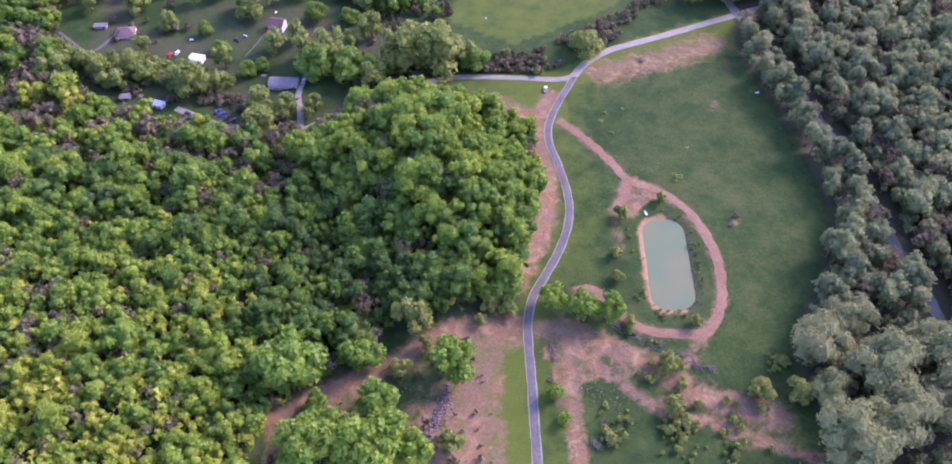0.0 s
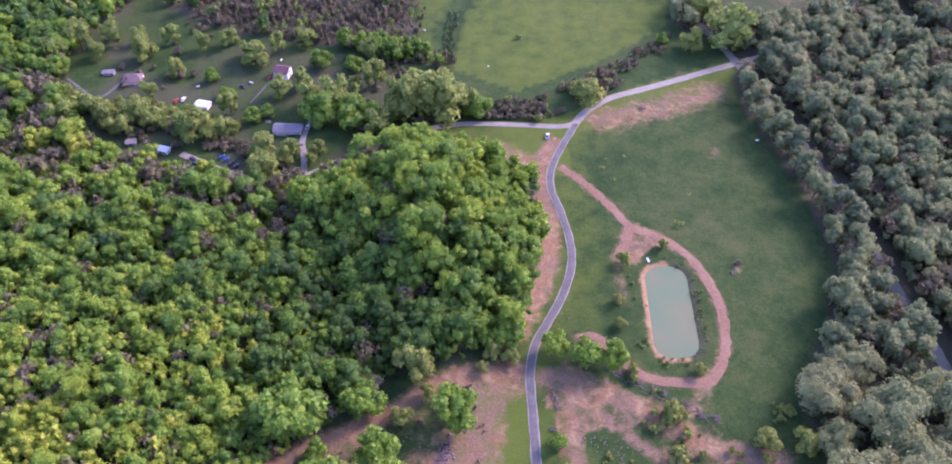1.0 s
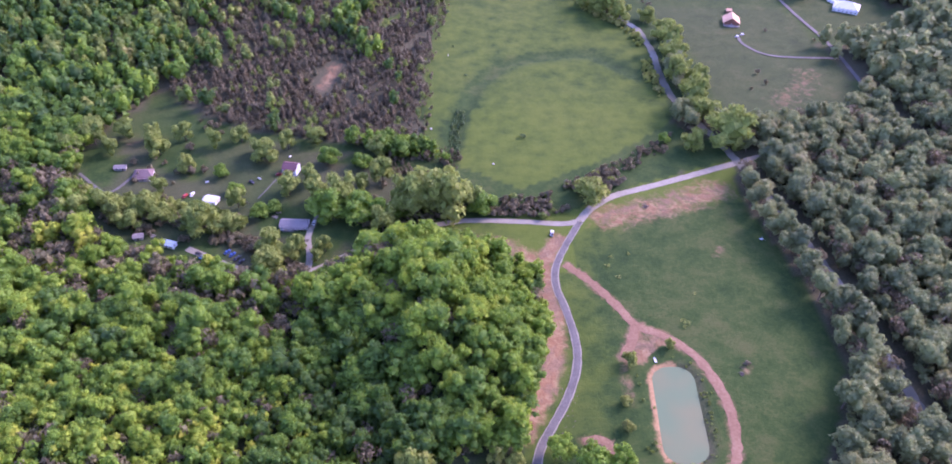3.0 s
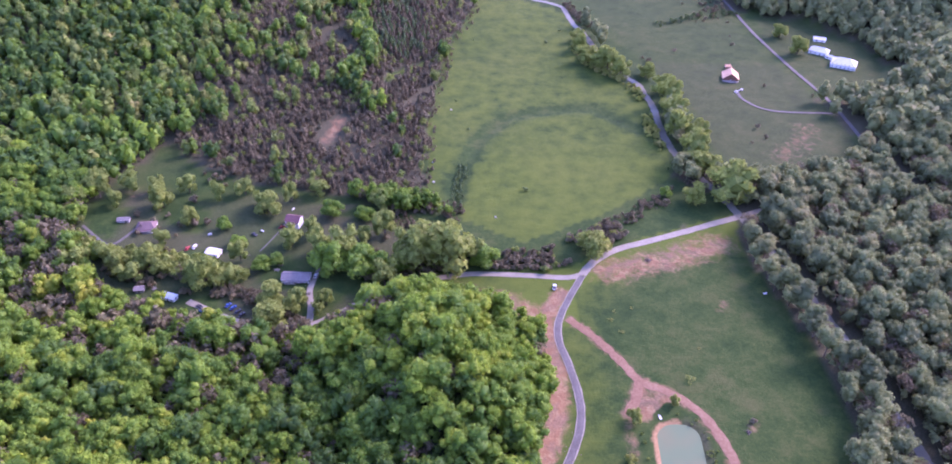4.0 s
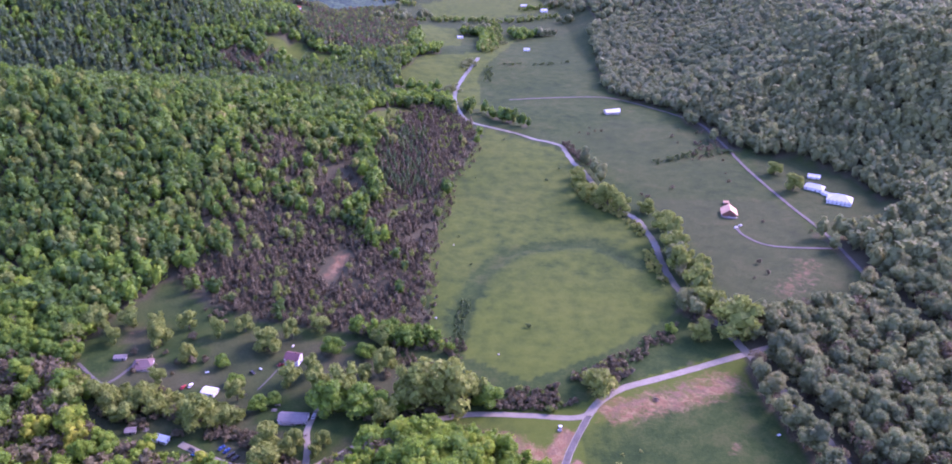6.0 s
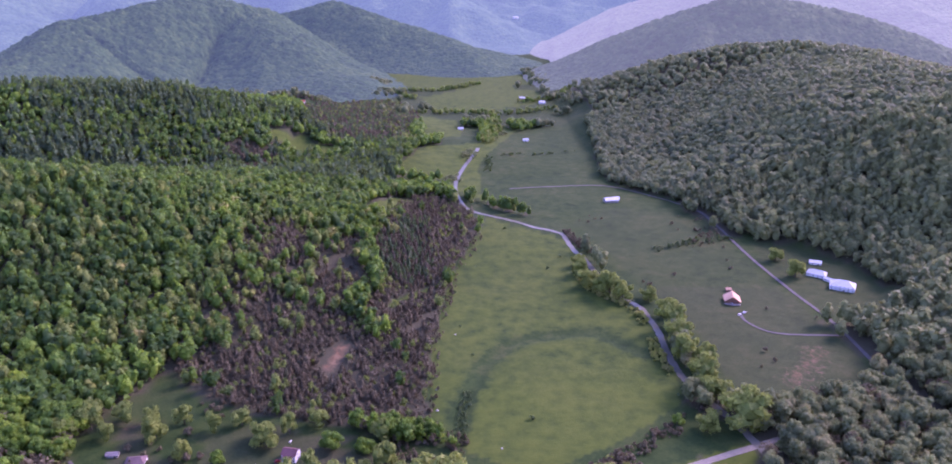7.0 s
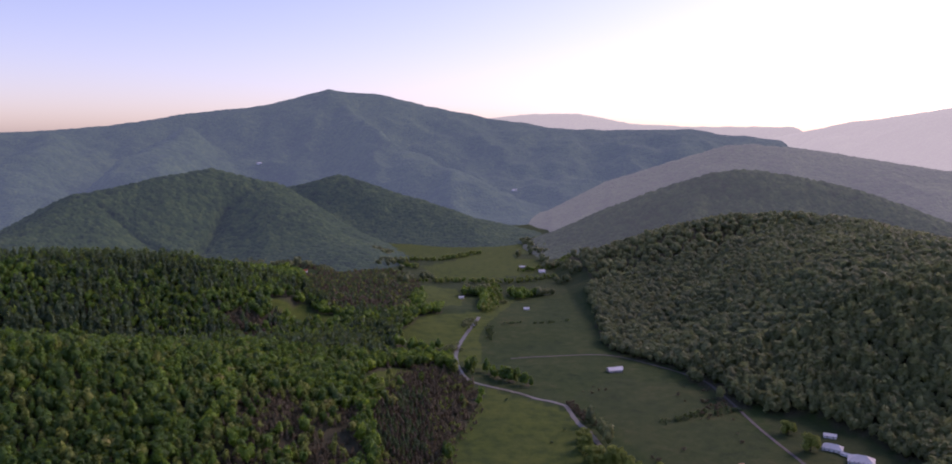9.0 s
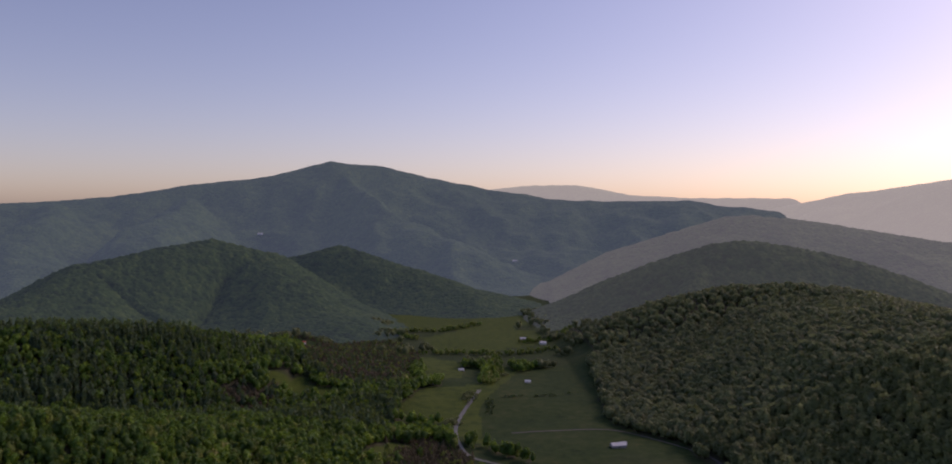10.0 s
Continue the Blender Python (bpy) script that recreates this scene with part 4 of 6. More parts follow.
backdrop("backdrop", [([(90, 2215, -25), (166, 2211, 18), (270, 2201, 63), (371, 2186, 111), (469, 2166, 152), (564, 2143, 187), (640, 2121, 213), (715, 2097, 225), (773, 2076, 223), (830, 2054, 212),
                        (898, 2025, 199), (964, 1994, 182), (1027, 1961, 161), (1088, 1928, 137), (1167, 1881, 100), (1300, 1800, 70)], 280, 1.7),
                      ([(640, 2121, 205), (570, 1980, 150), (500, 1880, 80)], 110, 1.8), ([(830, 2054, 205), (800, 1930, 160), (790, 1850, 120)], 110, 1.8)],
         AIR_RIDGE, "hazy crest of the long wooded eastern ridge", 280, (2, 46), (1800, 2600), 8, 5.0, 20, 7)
ribbon("road", [(-130, 436), (-132, 427), (-136, 415), (-140, 405)], 1.0, ASPHALT, 0.14, "faint gravel track across the yard", "track", 0.15)

# ---- single trees and bushes ----
def part(name, bm, mats, parent, label=""):
    me = bpy.data.meshes.new(name)
    bm.to_mesh(me)
    bm.free()
    for mt in mats if isinstance(mats, (list, tuple)) else [mats]:
        me.materials.append(mt)
    ob = new(name, me)
    ob.parent = parent
    return tagged(ob, label)


def thing(name, m, label, category, group=""):
    ob = new(name)
    ob.empty_display_size = 0.5
    ob.matrix_basis = m
    return tagged(ob, label, category, group)


def trunk_mesh(high, thick, seed, limbs=5):
    """A tapered trunk with a few limbs."""
    rng, bm = random.Random(seed), bmesh.new()

    def tube(a, b, ra, rb):
        axis = (b - a).normalized()
        side = axis.cross(Vector((0.3, 1, 0.2))).normalized()
        up = axis.cross(side)
        rows = []
        for p, r in ((a, ra), ((a + b) / 2 + side * ra * 0.3, (ra + rb) / 2), (b, rb)):
            rows.append([bm.verts.new(p + r * (math.cos(k * 1.0472) * side + math.sin(k * 1.0472) * up)) for k in range(6)])
        for lo, hi in zip(rows[:-1], rows[1:]):
            for k in range(6):
                bm.faces.new((lo[k], lo[(k + 1) % 6], hi[(k + 1) % 6], hi[k]))

    tube(Vector((0, 0, -0.6)), Vector((0, 0, high)), thick, thick * 0.45)
    for i in range(limbs):
        a = rng.uniform(0, 6.283)
        z = high * rng.uniform(0.55, 0.95)
        tube(Vector((0, 0, z)), Vector((math.cos(a) * high * 0.4, math.sin(a) * high * 0.4, z + high * 0.35)), thick * 0.4, thick * 0.12)
    return bm


def crown_object(name, parent, seed, n, size, mat, tint, solid, **kind):
    v, f, ix = leafy(seed, n, size, trunk=False, bosses=solid, loose=0.65, core=0.25, **kind)
    ob = link_mesh(name, v, f, [mat], ix, (("tint", "FACE", np.full(len(f), tint)),))
    ob.parent = parent
    return ob


def tree_kind(name, seed, mat, tint, label, group, n=1000, size=0.44, tall=1.0, high=9.3, lumps=15, solid=True):
    """One tree of crown radius 4.4 m, to be copied at other sizes."""
    root = thing(name, pose(0, 0, -400), label, "tree", group)
    part("trunk", trunk_mesh(max(2.2, high - 4.4 * tall), 0.32, seed), BARK, root, "brown bark trunk")
    crown_object("crown", root, seed, n, size, mat, tint, solid, lumps=lumps, tall=tall, high=high, spread=0.90)
    return root


def plant(root, spots, seed, spread=4.9):
    rng = random.Random(seed)
    first = True
    for px, py, r in spots:
        s = r / spread
        z = float(ground_z(px, py))
        m = pose(px, py, z - 0.1, 0, 0, rng.uniform(0, 360)) @ Matrix.Diagonal((s, s, s * rng.uniform(0.75, 1.1), 1)) @ Matrix.Diagonal((rng.uniform(0.82, 1.15), 1, 1, 1))
        if first:
            root.matrix_basis, first = m, False
        else:
            copy_thing(root, m)


BRIGHT = [(41, 209, 6.1), (56, 203, 5.2), (67, 203, 4.9), (-7, 172, 6.7), (-39, 155, 6.5), (-64, 156, 3.3), (-50, 131, 8.6), (-32, 138, 7.0), (-45, 176, 6.5),
          (-74, 166, 9.5), (39, 161, 2.9), (42, 149, 2.3)]
PALE = [(11, 208, 6.2), (-24, 197, 8.2), (-29, 173, 5.0), (-6, 138, 5.3), (7, 199, 3.1), (-49, 145, 5.1), (77, 199, 3.1), (82, 266, 4.0), (105, 277, 2.9), (75, 225, 3.3), (76, 240, 3.0), (-18, 185, 3.8), (89, 173, 3.8), (89, 154, 3.9), (108, 198, 2.8), (20, 205, 4.0), (129, 161, 5.2), (145, 160, 5.4), (91, 176, 4.2)]
YARD_TREES = [(-271, 432, 6.6), (-194, 433, 4.2), (-218, 452, 5.1), (-164, 370, 6.6), (-142, 447, 5.5), (-116, 334, 5.9), (-33, 391, 9.5), (-14, 391, 10.0),
              (78, 408, 6.6), (-205, 385, 5.5), (-222, 380, 4.7), (-120, 352, 5.1), (-108, 345, 3.9)]
GREEN_TREES = [(-259, 407, 5.6), (-156, 411, 4.5), (-169, 429, 4.0), (-99, 445, 6.4), (-76, 442, 6.1), (-84, 471, 5.6), (-134, 387, 5.2), (-89, 384, 9.5),
               (-71, 384, 10.5), (-59, 383, 7.8), (7, 394, 7.8), (-46, 387, 6.2), (141, 477, 3.6), (-126, 392, 4.0), (-240, 395, 5.6), (-95, 392, 6.4)]
CREEK_TREES = [(159, 468, 7.9), (185, 470, 7.6), (107, 765, 3.6), (106, 742, 4.2), (110, 716, 5.4), (119, 704, 5.6), (129, 698, 5.6), (139, 682, 5.0), (164, 684, 4.6), (172, 648, 5.4), (172, 622, 6.2), (171, 596, 5.8),
               (170, 566, 5.5), (172, 528, 6.0), (176, 506, 6.4), (180, 545, 4.3), (184, 560, 4.7), (330, 745, 4.6), (326, 790, 4.0)]
EDGE_TREES = [(156, 158, 8.8), (159, 183, 7.6), (154, 132, 9.0), (182, 166, 8.8), (178, 142, 8.2), (176, 196, 6.4), (204, 150, 8.2), (210, 176, 7.8)]
BRIGHT += [(-42, 129, 8.0), (-33, 127, 7.0), (-60, 138, 6.5), (-22, 132, 5.5), (-68, 132, 7.0)]
plant(tree_kind("broadleaf_tree", 101, LEAF, 0.56, "full bright green broadleaf tree at the clearing's edge", "trees of the clearing"), BRIGHT, 1, 4.3)
plant(tree_kind("young_tree", 102, LEAF_OLIVE, 0.82, "loose yellow-green young tree on rough grass", "trees of the clearing", n=700, tall=0.85, high=7.6), PALE, 2)
plant(tree_kind("yard_tree", 103, LEAF_OLIVE, 0.66, "pale olive-green spreading tree by the houses", "trees of the hollow"), YARD_TREES, 3, 4.1)
plant(tree_kind("shade_tree", 104, LEAF, 0.48, "dense green shade tree by the houses", "trees of the hollow"), GREEN_TREES, 4, 4.4)
plant(tree_kind("creek_tree", 105, LEAF_OLIVE, 0.66, "rounded pale tree on the river bank", "trees along the river", n=700), CREEK_TREES, 5, 4.2)
plant(tree_kind("old_tree", 106, LEAF_HAZED, 0.85, "huge grey-green old tree at the wood's edge", "old trees by the meadow", n=5200, size=0.18, lumps=34), EDGE_TREES, 6)
plant(tree_kind("sapling", 109, LEAF_OLIVE, 0.9, "pale thin sapling in the meadow grass", "trees of the clearing", n=300, size=0.36, tall=0.8, high=6.5, lumps=7, solid=False),
      [(117, 294, 3.2), (81, 341, 3.2), (86, 331, 3.0), (84, 349, 2.6), (95, 352, 2.2), (128, 318, 2.0)], 9)
MORE = [(-250, 450, 5.5), (-246, 470, 6.0), (-228, 470, 4.5), (-205, 470, 5.0), (-182, 462, 4.5), (-205, 410, 4.5), (-150, 395, 4.5), (-120, 410, 5.5), (-108, 420, 4.8),
        (-66, 455, 5.5), (-60, 425, 6.0), (-72, 415, 5.0), (-45, 402, 7.0), (-55, 372, 6.0), (-24, 398, 6.5), (-2, 398, 6.0), (-100, 400, 6.0), (-84, 395, 7.5), (-150, 455, 4.5),
        (-165, 470, 5.0), (-130, 462, 5.0), (-112, 470, 5.5), (-275, 445, 6.0), (-265, 460, 6.0), (-210, 372, 5.5), (-196, 380, 5.0), (-172, 376, 5.5), (-150, 372, 5.0), (-232, 388, 5.5),
        (-246, 380, 6.0), (-92, 345, 3.5), (-104, 350, 4.5), (-88, 352, 3.5)]
plant(tree_kind("small_tree", 108, LEAF_OLIVE, 0.5, "middling leafy tree among the yards", "trees of the hollow", n=620), MORE, 8, 4.1)
dead = tree_kind("flowering_tree", 107, TWIG, 0.45, "small reddish-brown tree in new leaf", "trees of the hollow", n=260)
plant(dead, [(-190, 430, 4.2), (-199, 459, 4.8), (-232, 440, 4.0), (143, 265, 3.0), (-62, 400, 5.0)], 7)


def scrub():
    """Low growth, in one object for each sort."""
    rng = np.random.RandomState(21)
    bush = [leafy(s, 60, 0.55, loose=0.7, core=0.55, radius=1.7, high=2.6, lumps=6, tall=0.75, trunk=False) for s in range(80, 84)]
    small = [conic(s, 26, 0.6, 1.3, 4.0) for s in range(84, 87)]

    def put(name, box, gap, rule, protos, mats, lo, hi, tint, label, seed):
        x, y = scatter(rng, box, gap)
        k = rule(x, y)
        for line, d in ((LANE, 4), (GRAVEL_WEST, 4.5), (GRAVEL_EAST, 5), (TRACK, 5), (HOUSE_DRIVE, 5), (FARM_DRIVE, 4), (RIVER, 3)):
            k &= ~near_line(x, y, line, d)
        x, y = x[k], y[k]
        t = np.clip(tint + 0.15 * rng.normal(size=len(x)), 0.02, 1)
        grow(name, x, y, protos, mats, rng.uniform(lo, hi, len(x)), t, label, "scrub", seed)

    hedge = lambda x, y: near_line(x, y, [(-60, 385), (-20, 392), (20, 395), (45, 398), (60, 405), (80, 420), (95, 432)], 11) & (wave(x, y, 14, 1.0) > -0.35)
    put("scrub", (-80, 370, 120, 450), 3.6, hedge, bush, [CEDAR, BARK], 0.6, 1.8, 0.45, "dark leafless thicket along the gravel road", 31)
    put("scrub", (-80, 370, 120, 450), 6.0, hedge, bush, [TWIG, BARK], 0.7, 2.0, 0.5, "grey-brown brush along the gravel road", 48)
    put("scrub", (-80, 370, 120, 450), 8.0, hedge, bush, [LEAF_OLIVE, BARK], 0.7, 1.9, 0.5, "olive bushes in the hedge by the gravel road", 49)
    bank = lambda x, y: near_line(x, y, [(88, 430), (112, 452), (140, 472), (160, 490)], 7) & (wave(x, y, 12, 2.0) > -0.3)
    put("scrub", (70, 400, 200, 510), 4.0, bank, bush, [CEDAR, BARK], 0.5, 1.5, 0.5, "dark bushes on the stream bank", 32)
    put("scrub", (70, 400, 200, 510), 7.0, bank, bush, [TWIG, BARK], 0.6, 1.6, 0.6, "pale brush on the stream bank", 50)
    lone = lambda x, y: near_line(x, y, [(-44, 470), (-38, 520), (-42, 590), (-34, 660), (-28, 740), (0, 850)], 9) & (rng.uniform(size=len(x)) < 0.35)
    put("scrub", (-70, 440, 30, 880), 4.0, lone, small, [CEDAR, BARK], 0.5, 1.3, 0.45, "scattered small cedars at the pasture's edge", 33)
    corner = lambda x, y: inside(x, y, [(-62, 450), (-38, 480), (-8, 460), (-5, 440), (-30, 425), (-60, 430)]) & (wave(x, y, 10, 3.0) > -0.2)
    put("scrub", (-80, 400, 20, 500), 3.6, corner, small, [CEDAR, BARK], 0.6, 1.4, 0.45, "cedar scrub between the houses and the pasture", 34)
    draw = lambda x, y: near_line(x, y, [(-12, 452), (-12, 490), (-8, 515)], 4)
    put("scrub", (-30, 440, 10, 530), 3.0, draw, small, [PINE, BARK], 0.5, 1.1, 0.4, "line of dark bushes in the pasture draw", 35)
    ditch = lambda x, y: ~near_line(x, y, [(-165, 350), (-150, 352), (-134, 343)], 7) & near_line(x, y, [(-230, 385), (-190, 372), (-160, 364), (-120, 352), (-90, 342)], 8) & (wave(x, y, 11, 4.0) > -0.3)
    put("scrub", (-270, 320, -70, 420), 3.2, ditch, bush, [TWIG, BARK], 0.8, 1.9, 0.5, "brown and olive brush along the ditch", 36)
    belt_south = lambda x, y: near_line(x, y, [(-268, 412), (-250, 398), (-222, 392), (-198, 390), (-176, 382), (-152, 376)], 9) & (wave(x, y, 13, 2.2) > -0.45)
    put("scrub", (-285, 360, -140, 425), 3.4, belt_south, bush, [LEAF_OLIVE, BARK], 1.2, 2.9, 0.5, "feathery olive thicket below the farm drive", 46)
    put("scrub", (-285, 360, -140, 425), 5.0, belt_south, bush, [TWIG, BARK], 1.0, 2.4, 0.4, "brown brush among the olive thicket", 47)
    yard = lambda x, y: inside(x, y, HOLLOW) & (wave(x, y, 22, 5.5) + 0.4 * rng.normal(size=len(x)) > 0.95) & (y > 400)
    put("scrub", (-280, 390, -40, 540), 5.5, yard, bush, [TWIG, BARK], 0.9, 2.0, 0.6, "loose bushes in the yards", 37)
    south = lambda x, y: inside(x, y, [(60, 200), (110, 190), (150, 180), (160, 150), (150, 110), (60, 100), (55, 150), (78, 180)]) & (wave(x, y, 13, 6.5) + 0.3 * rng.normal(size=len(x)) > 0.45)
    put("scrub", (50, 90, 165, 205), 3.2, south, bush, [LEAF_OLIVE, BARK], 0.4, 1.9, 0.6, "olive-green brambles on the rough slope", 38)
    left = lambda x, y: inside(x, y, [(-85, 60), (-80, 140), (-45, 165), (-20, 185), (20, 196), (15, 60)]) & (wave(x, y, 12, 8.5) + 0.35 * rng.normal(size=len(x)) > 0.8)
    put("scrub", (-90, 60, 22, 200), 3.0, left, bush, [TWIG, BARK], 0.35, 1.1, 0.7, "straggling brush on the cleared ground", 39)
    rim = lambda x, y: (pond_edge(x, y) > 1.0) & (pond_edge(x, y) < 5.5) & ((x > POND[0] + 6) | (y < POND[1] - 24)) & (rng.uniform(size=len(x)) < 0.5)
    put("scrub", (90, 195, 130, 275), 2.2, rim, bush, [LEAF_OLIVE, BARK], 0.25, 0.6, 0.25, "low dark green growth on the steep pond bank", 51)
    pond = lambda x, y: (pond_edge(x, y) > 1.5) & (pond_edge(x, y) < 12) & (wave(x, y, 8, 9.5) + 0.35 * rng.normal(size=len(x)) > 0.85)
    put("scrub", (70, 190, 130, 285), 2.6, pond, bush, [LEAF_OLIVE, BARK], 0.25, 0.7, 0.5, "weeds and bushes on the pond bank", 40)
    field = lambda x, y: inside(x, y, PASTURE) & (rng.uniform(size=len(x)) < 0.004)
    put("scrub", (-40, 420, 165, 920), 6.0, field, bush, [PINE, BARK], 0.5, 1.4, 0.4, "single dark bushes dotting the pasture", 41)
    meadow = lambda x, y: inside(x, y, EAST_MEADOW) & (wave(x, y, 45, 2.5) + 0.4 * rng.normal(size=len(x)) > 1.0)
    put("scrub", (110, 490, 325, 980), 6.5, meadow, bush, [TWIG, BARK], 0.7, 1.9, 0.3, "brown brush in the eastern meadow", 42)
    dark_bank = lambda x, y: near_line(x, y, [(107, 872), (113, 845), (119, 818), (128, 802), (138, 795)], 5) & (rng.uniform(size=len(x)) < 0.7)
    put("scrub", (90, 780, 150, 890), 3.2, dark_bank, bush, [CEDAR, BARK], 0.7, 1.7, 0.3, "dark brush on the river's outer bank", 52)
    shore = lambda x, y: near_line(x, y, [(105, 770), (104, 735), (112, 705), (126, 690), (138, 676), (147, 655), (150, 620), (149, 580), (150, 545)], 5) & (wave(x, y, 16, 7.5) > -0.45)
    put("scrub", (90, 480, 200, 760), 4.0, shore, bush, [LEAF_OLIVE, BARK], 0.7, 1.9, 0.8, "pale yellow-green willows along the river", 45)
    rows = lambda x, y: (near_line(x, y, [(38, 1240), (110, 1262), (184, 1304)], 3.5) | near_line(x, y, [(-12, 1589), (35, 1501), (60, 1470)], 5) | near_line(x, y, [(205, 818), (235, 838), (300, 862)], 6) | near_line(x, y, [(16, 1150), (22, 1230)], 6)) & (rng.uniform(size=len(x)) < 0.6)
    put("scrub", (0, 800, 300, 1300), 5.0, rows, bush, [PINE, BARK], 0.7, 1.9, 0.3, "dark hedgerows between the valley fields", 43)
    belt = lambda x, y: near_line(x, y, [(-20, 1005), (-38, 1070), (-32, 1145), (0, 1290), (40, 1400), (70, 1520)], 11) & (wave(x, y, 20, 3.5) > 0.25)
    put("scrub", (-80, 990, 120, 1560), 6.0, belt, bush, [LEAF_HAZED, BARK], 1.0, 2.4, 0.6, "tree belt along the upper river", 44)


scrub()

# ---- houses, sheds and vehicles ----
WHITE = plain("white_siding", (0.60, 0.60, 0.62), (0.74, 0.74, 0.75), (0.82, 0.82, 0.82), rough=0.6, scale=0.8)
TIMBER = plain("red_brown_timber", (0.13, 0.055, 0.035), (0.22, 0.10, 0.06), (0.28, 0.14, 0.09), scale=1.6)
GREY_WALL = plain("weathered_boards", (0.20, 0.19, 0.18), (0.32, 0.30, 0.28), (0.42, 0.40, 0.38), scale=1.4)
MAUVE_ROOF = plain("mauve_shingles", (0.11, 0.070, 0.070), (0.155, 0.100, 0.098), (0.20, 0.140, 0.135), scale=2.0, bump=0.5)
MAROON_ROOF = plain("maroon_shingles", (0.085, 0.035, 0.042), (0.14, 0.062, 0.070), (0.19, 0.10, 0.10), scale=2.0, bump=0.5)
SLATE_ROOF = plain("grey_violet_shingles", (0.14, 0.125, 0.125), (0.19, 0.17, 0.168), (0.25, 0.225, 0.22), scale=2.0, bump=0.5)
TAN_ROOF = plain("orange_tan_roof", (0.48, 0.25, 0.13), (0.62, 0.34, 0.19), (0.70, 0.43, 0.26), scale=1.2, rough=0.6)
TIN_ROOF = plain("pale_tin_roof", (0.50, 0.50, 0.49), (0.62, 0.62, 0.60), (0.70, 0.70, 0.68), rough=0.6, scale=0.6, spec=0.3)
RED_ROOF = plain("rust_red_roof", (0.30, 0.07, 0.04), (0.42, 0.10, 0.06), (0.48, 0.15, 0.09), scale=1.2)
DARK_GLASS = plain("dark_window_glass", (0.02, 0.022, 0.026), (0.035, 0.04, 0.045), rough=0.08, scale=0.4, bump=0.02)
TRIM = plain("white_trim", (0.66, 0.66, 0.66), (0.78, 0.78, 0.78), rough=0.6, scale=2.0)
TYRE = plain("black_rubber", (0.015, 0.015, 0.016), (0.03, 0.03, 0.03), rough=0.85, scale=4.0)
STEEL = plain("grey_steel", (0.30, 0.30, 0.31), (0.45, 0.45, 0.46), rough=0.4, metal=0.8, scale=3.0)
PLANK = plain("grey_planks", (0.18, 0.16, 0.14), (0.30, 0.27, 0.24), (0.38, 0.35, 0.31), scale=2.2)
DOOR = plain("dark_door", (0.05, 0.035, 0.03), (0.09, 0.06, 0.05), rough=0.5, scale=2.0)
BRICK = plain("brick_chimney", (0.18, 0.08, 0.06), (0.28, 0.13, 0.10), scale=3.0)


def box(bm, cx, cy, cz, sx, sy, sz, rz=0.0):
    m = pose(cx, cy, cz, 0, 0, rz) @ Matrix.Diagonal((sx, sy, sz, 1))
    return bmesh.ops.create_cube(bm, size=1.0, matrix=m)["verts"]


def one_box(*args):
    bm = bmesh.new()
    box(bm, *args)
    bmesh.ops.bevel(bm, geom=bm.edges[:], offset=0.02, segments=1, affect="EDGES")
    return bm


def slab(corners, thick):
    """A plate with that outline, thickened downwards."""
    bm = bmesh.new()
    top = [bm.verts.new(c) for c in corners]
    low = [bm.verts.new((c[0], c[1], c[2] - thick)) for c in corners]
    bm.faces.new(top)
    bm.faces.new(low[::-1])
    for i in range(len(top)):
        j = (i + 1) % len(top)
        bm.faces.new((top[j], top[i], low[i], low[j]))
    bmesh.ops.recalc_face_normals(bm, faces=bm.faces[:])
    return bm


def window_unit(parent, x, y, z, rz, w=1.1, h=1.2):
    """A framed window on a wall that faces rz."""
    root_m = pose(x, y, z, 0, 0, rz)
    bm = bmesh.new()
    for cx, cz, sx, sz in ((-w / 2, 0, 0.1, h + 0.1), (w / 2, 0, 0.1, h + 0.1), (0, h / 2, w, 0.1), (0, -h / 2, w + 0.2, 0.12), (0, 0, 0.06, h)):
        box(bm, cx, -0.03, cz, sx, 0.1, sz)
    bm.transform(root_m)
    fr = part("window", bm, TRIM, parent, "white framed window")
    bm = one_box(0, 0.0, 0, w, 0.04, h)
    bm.transform(root_m)
    part("pane", bm, DARK_GLASS, fr)


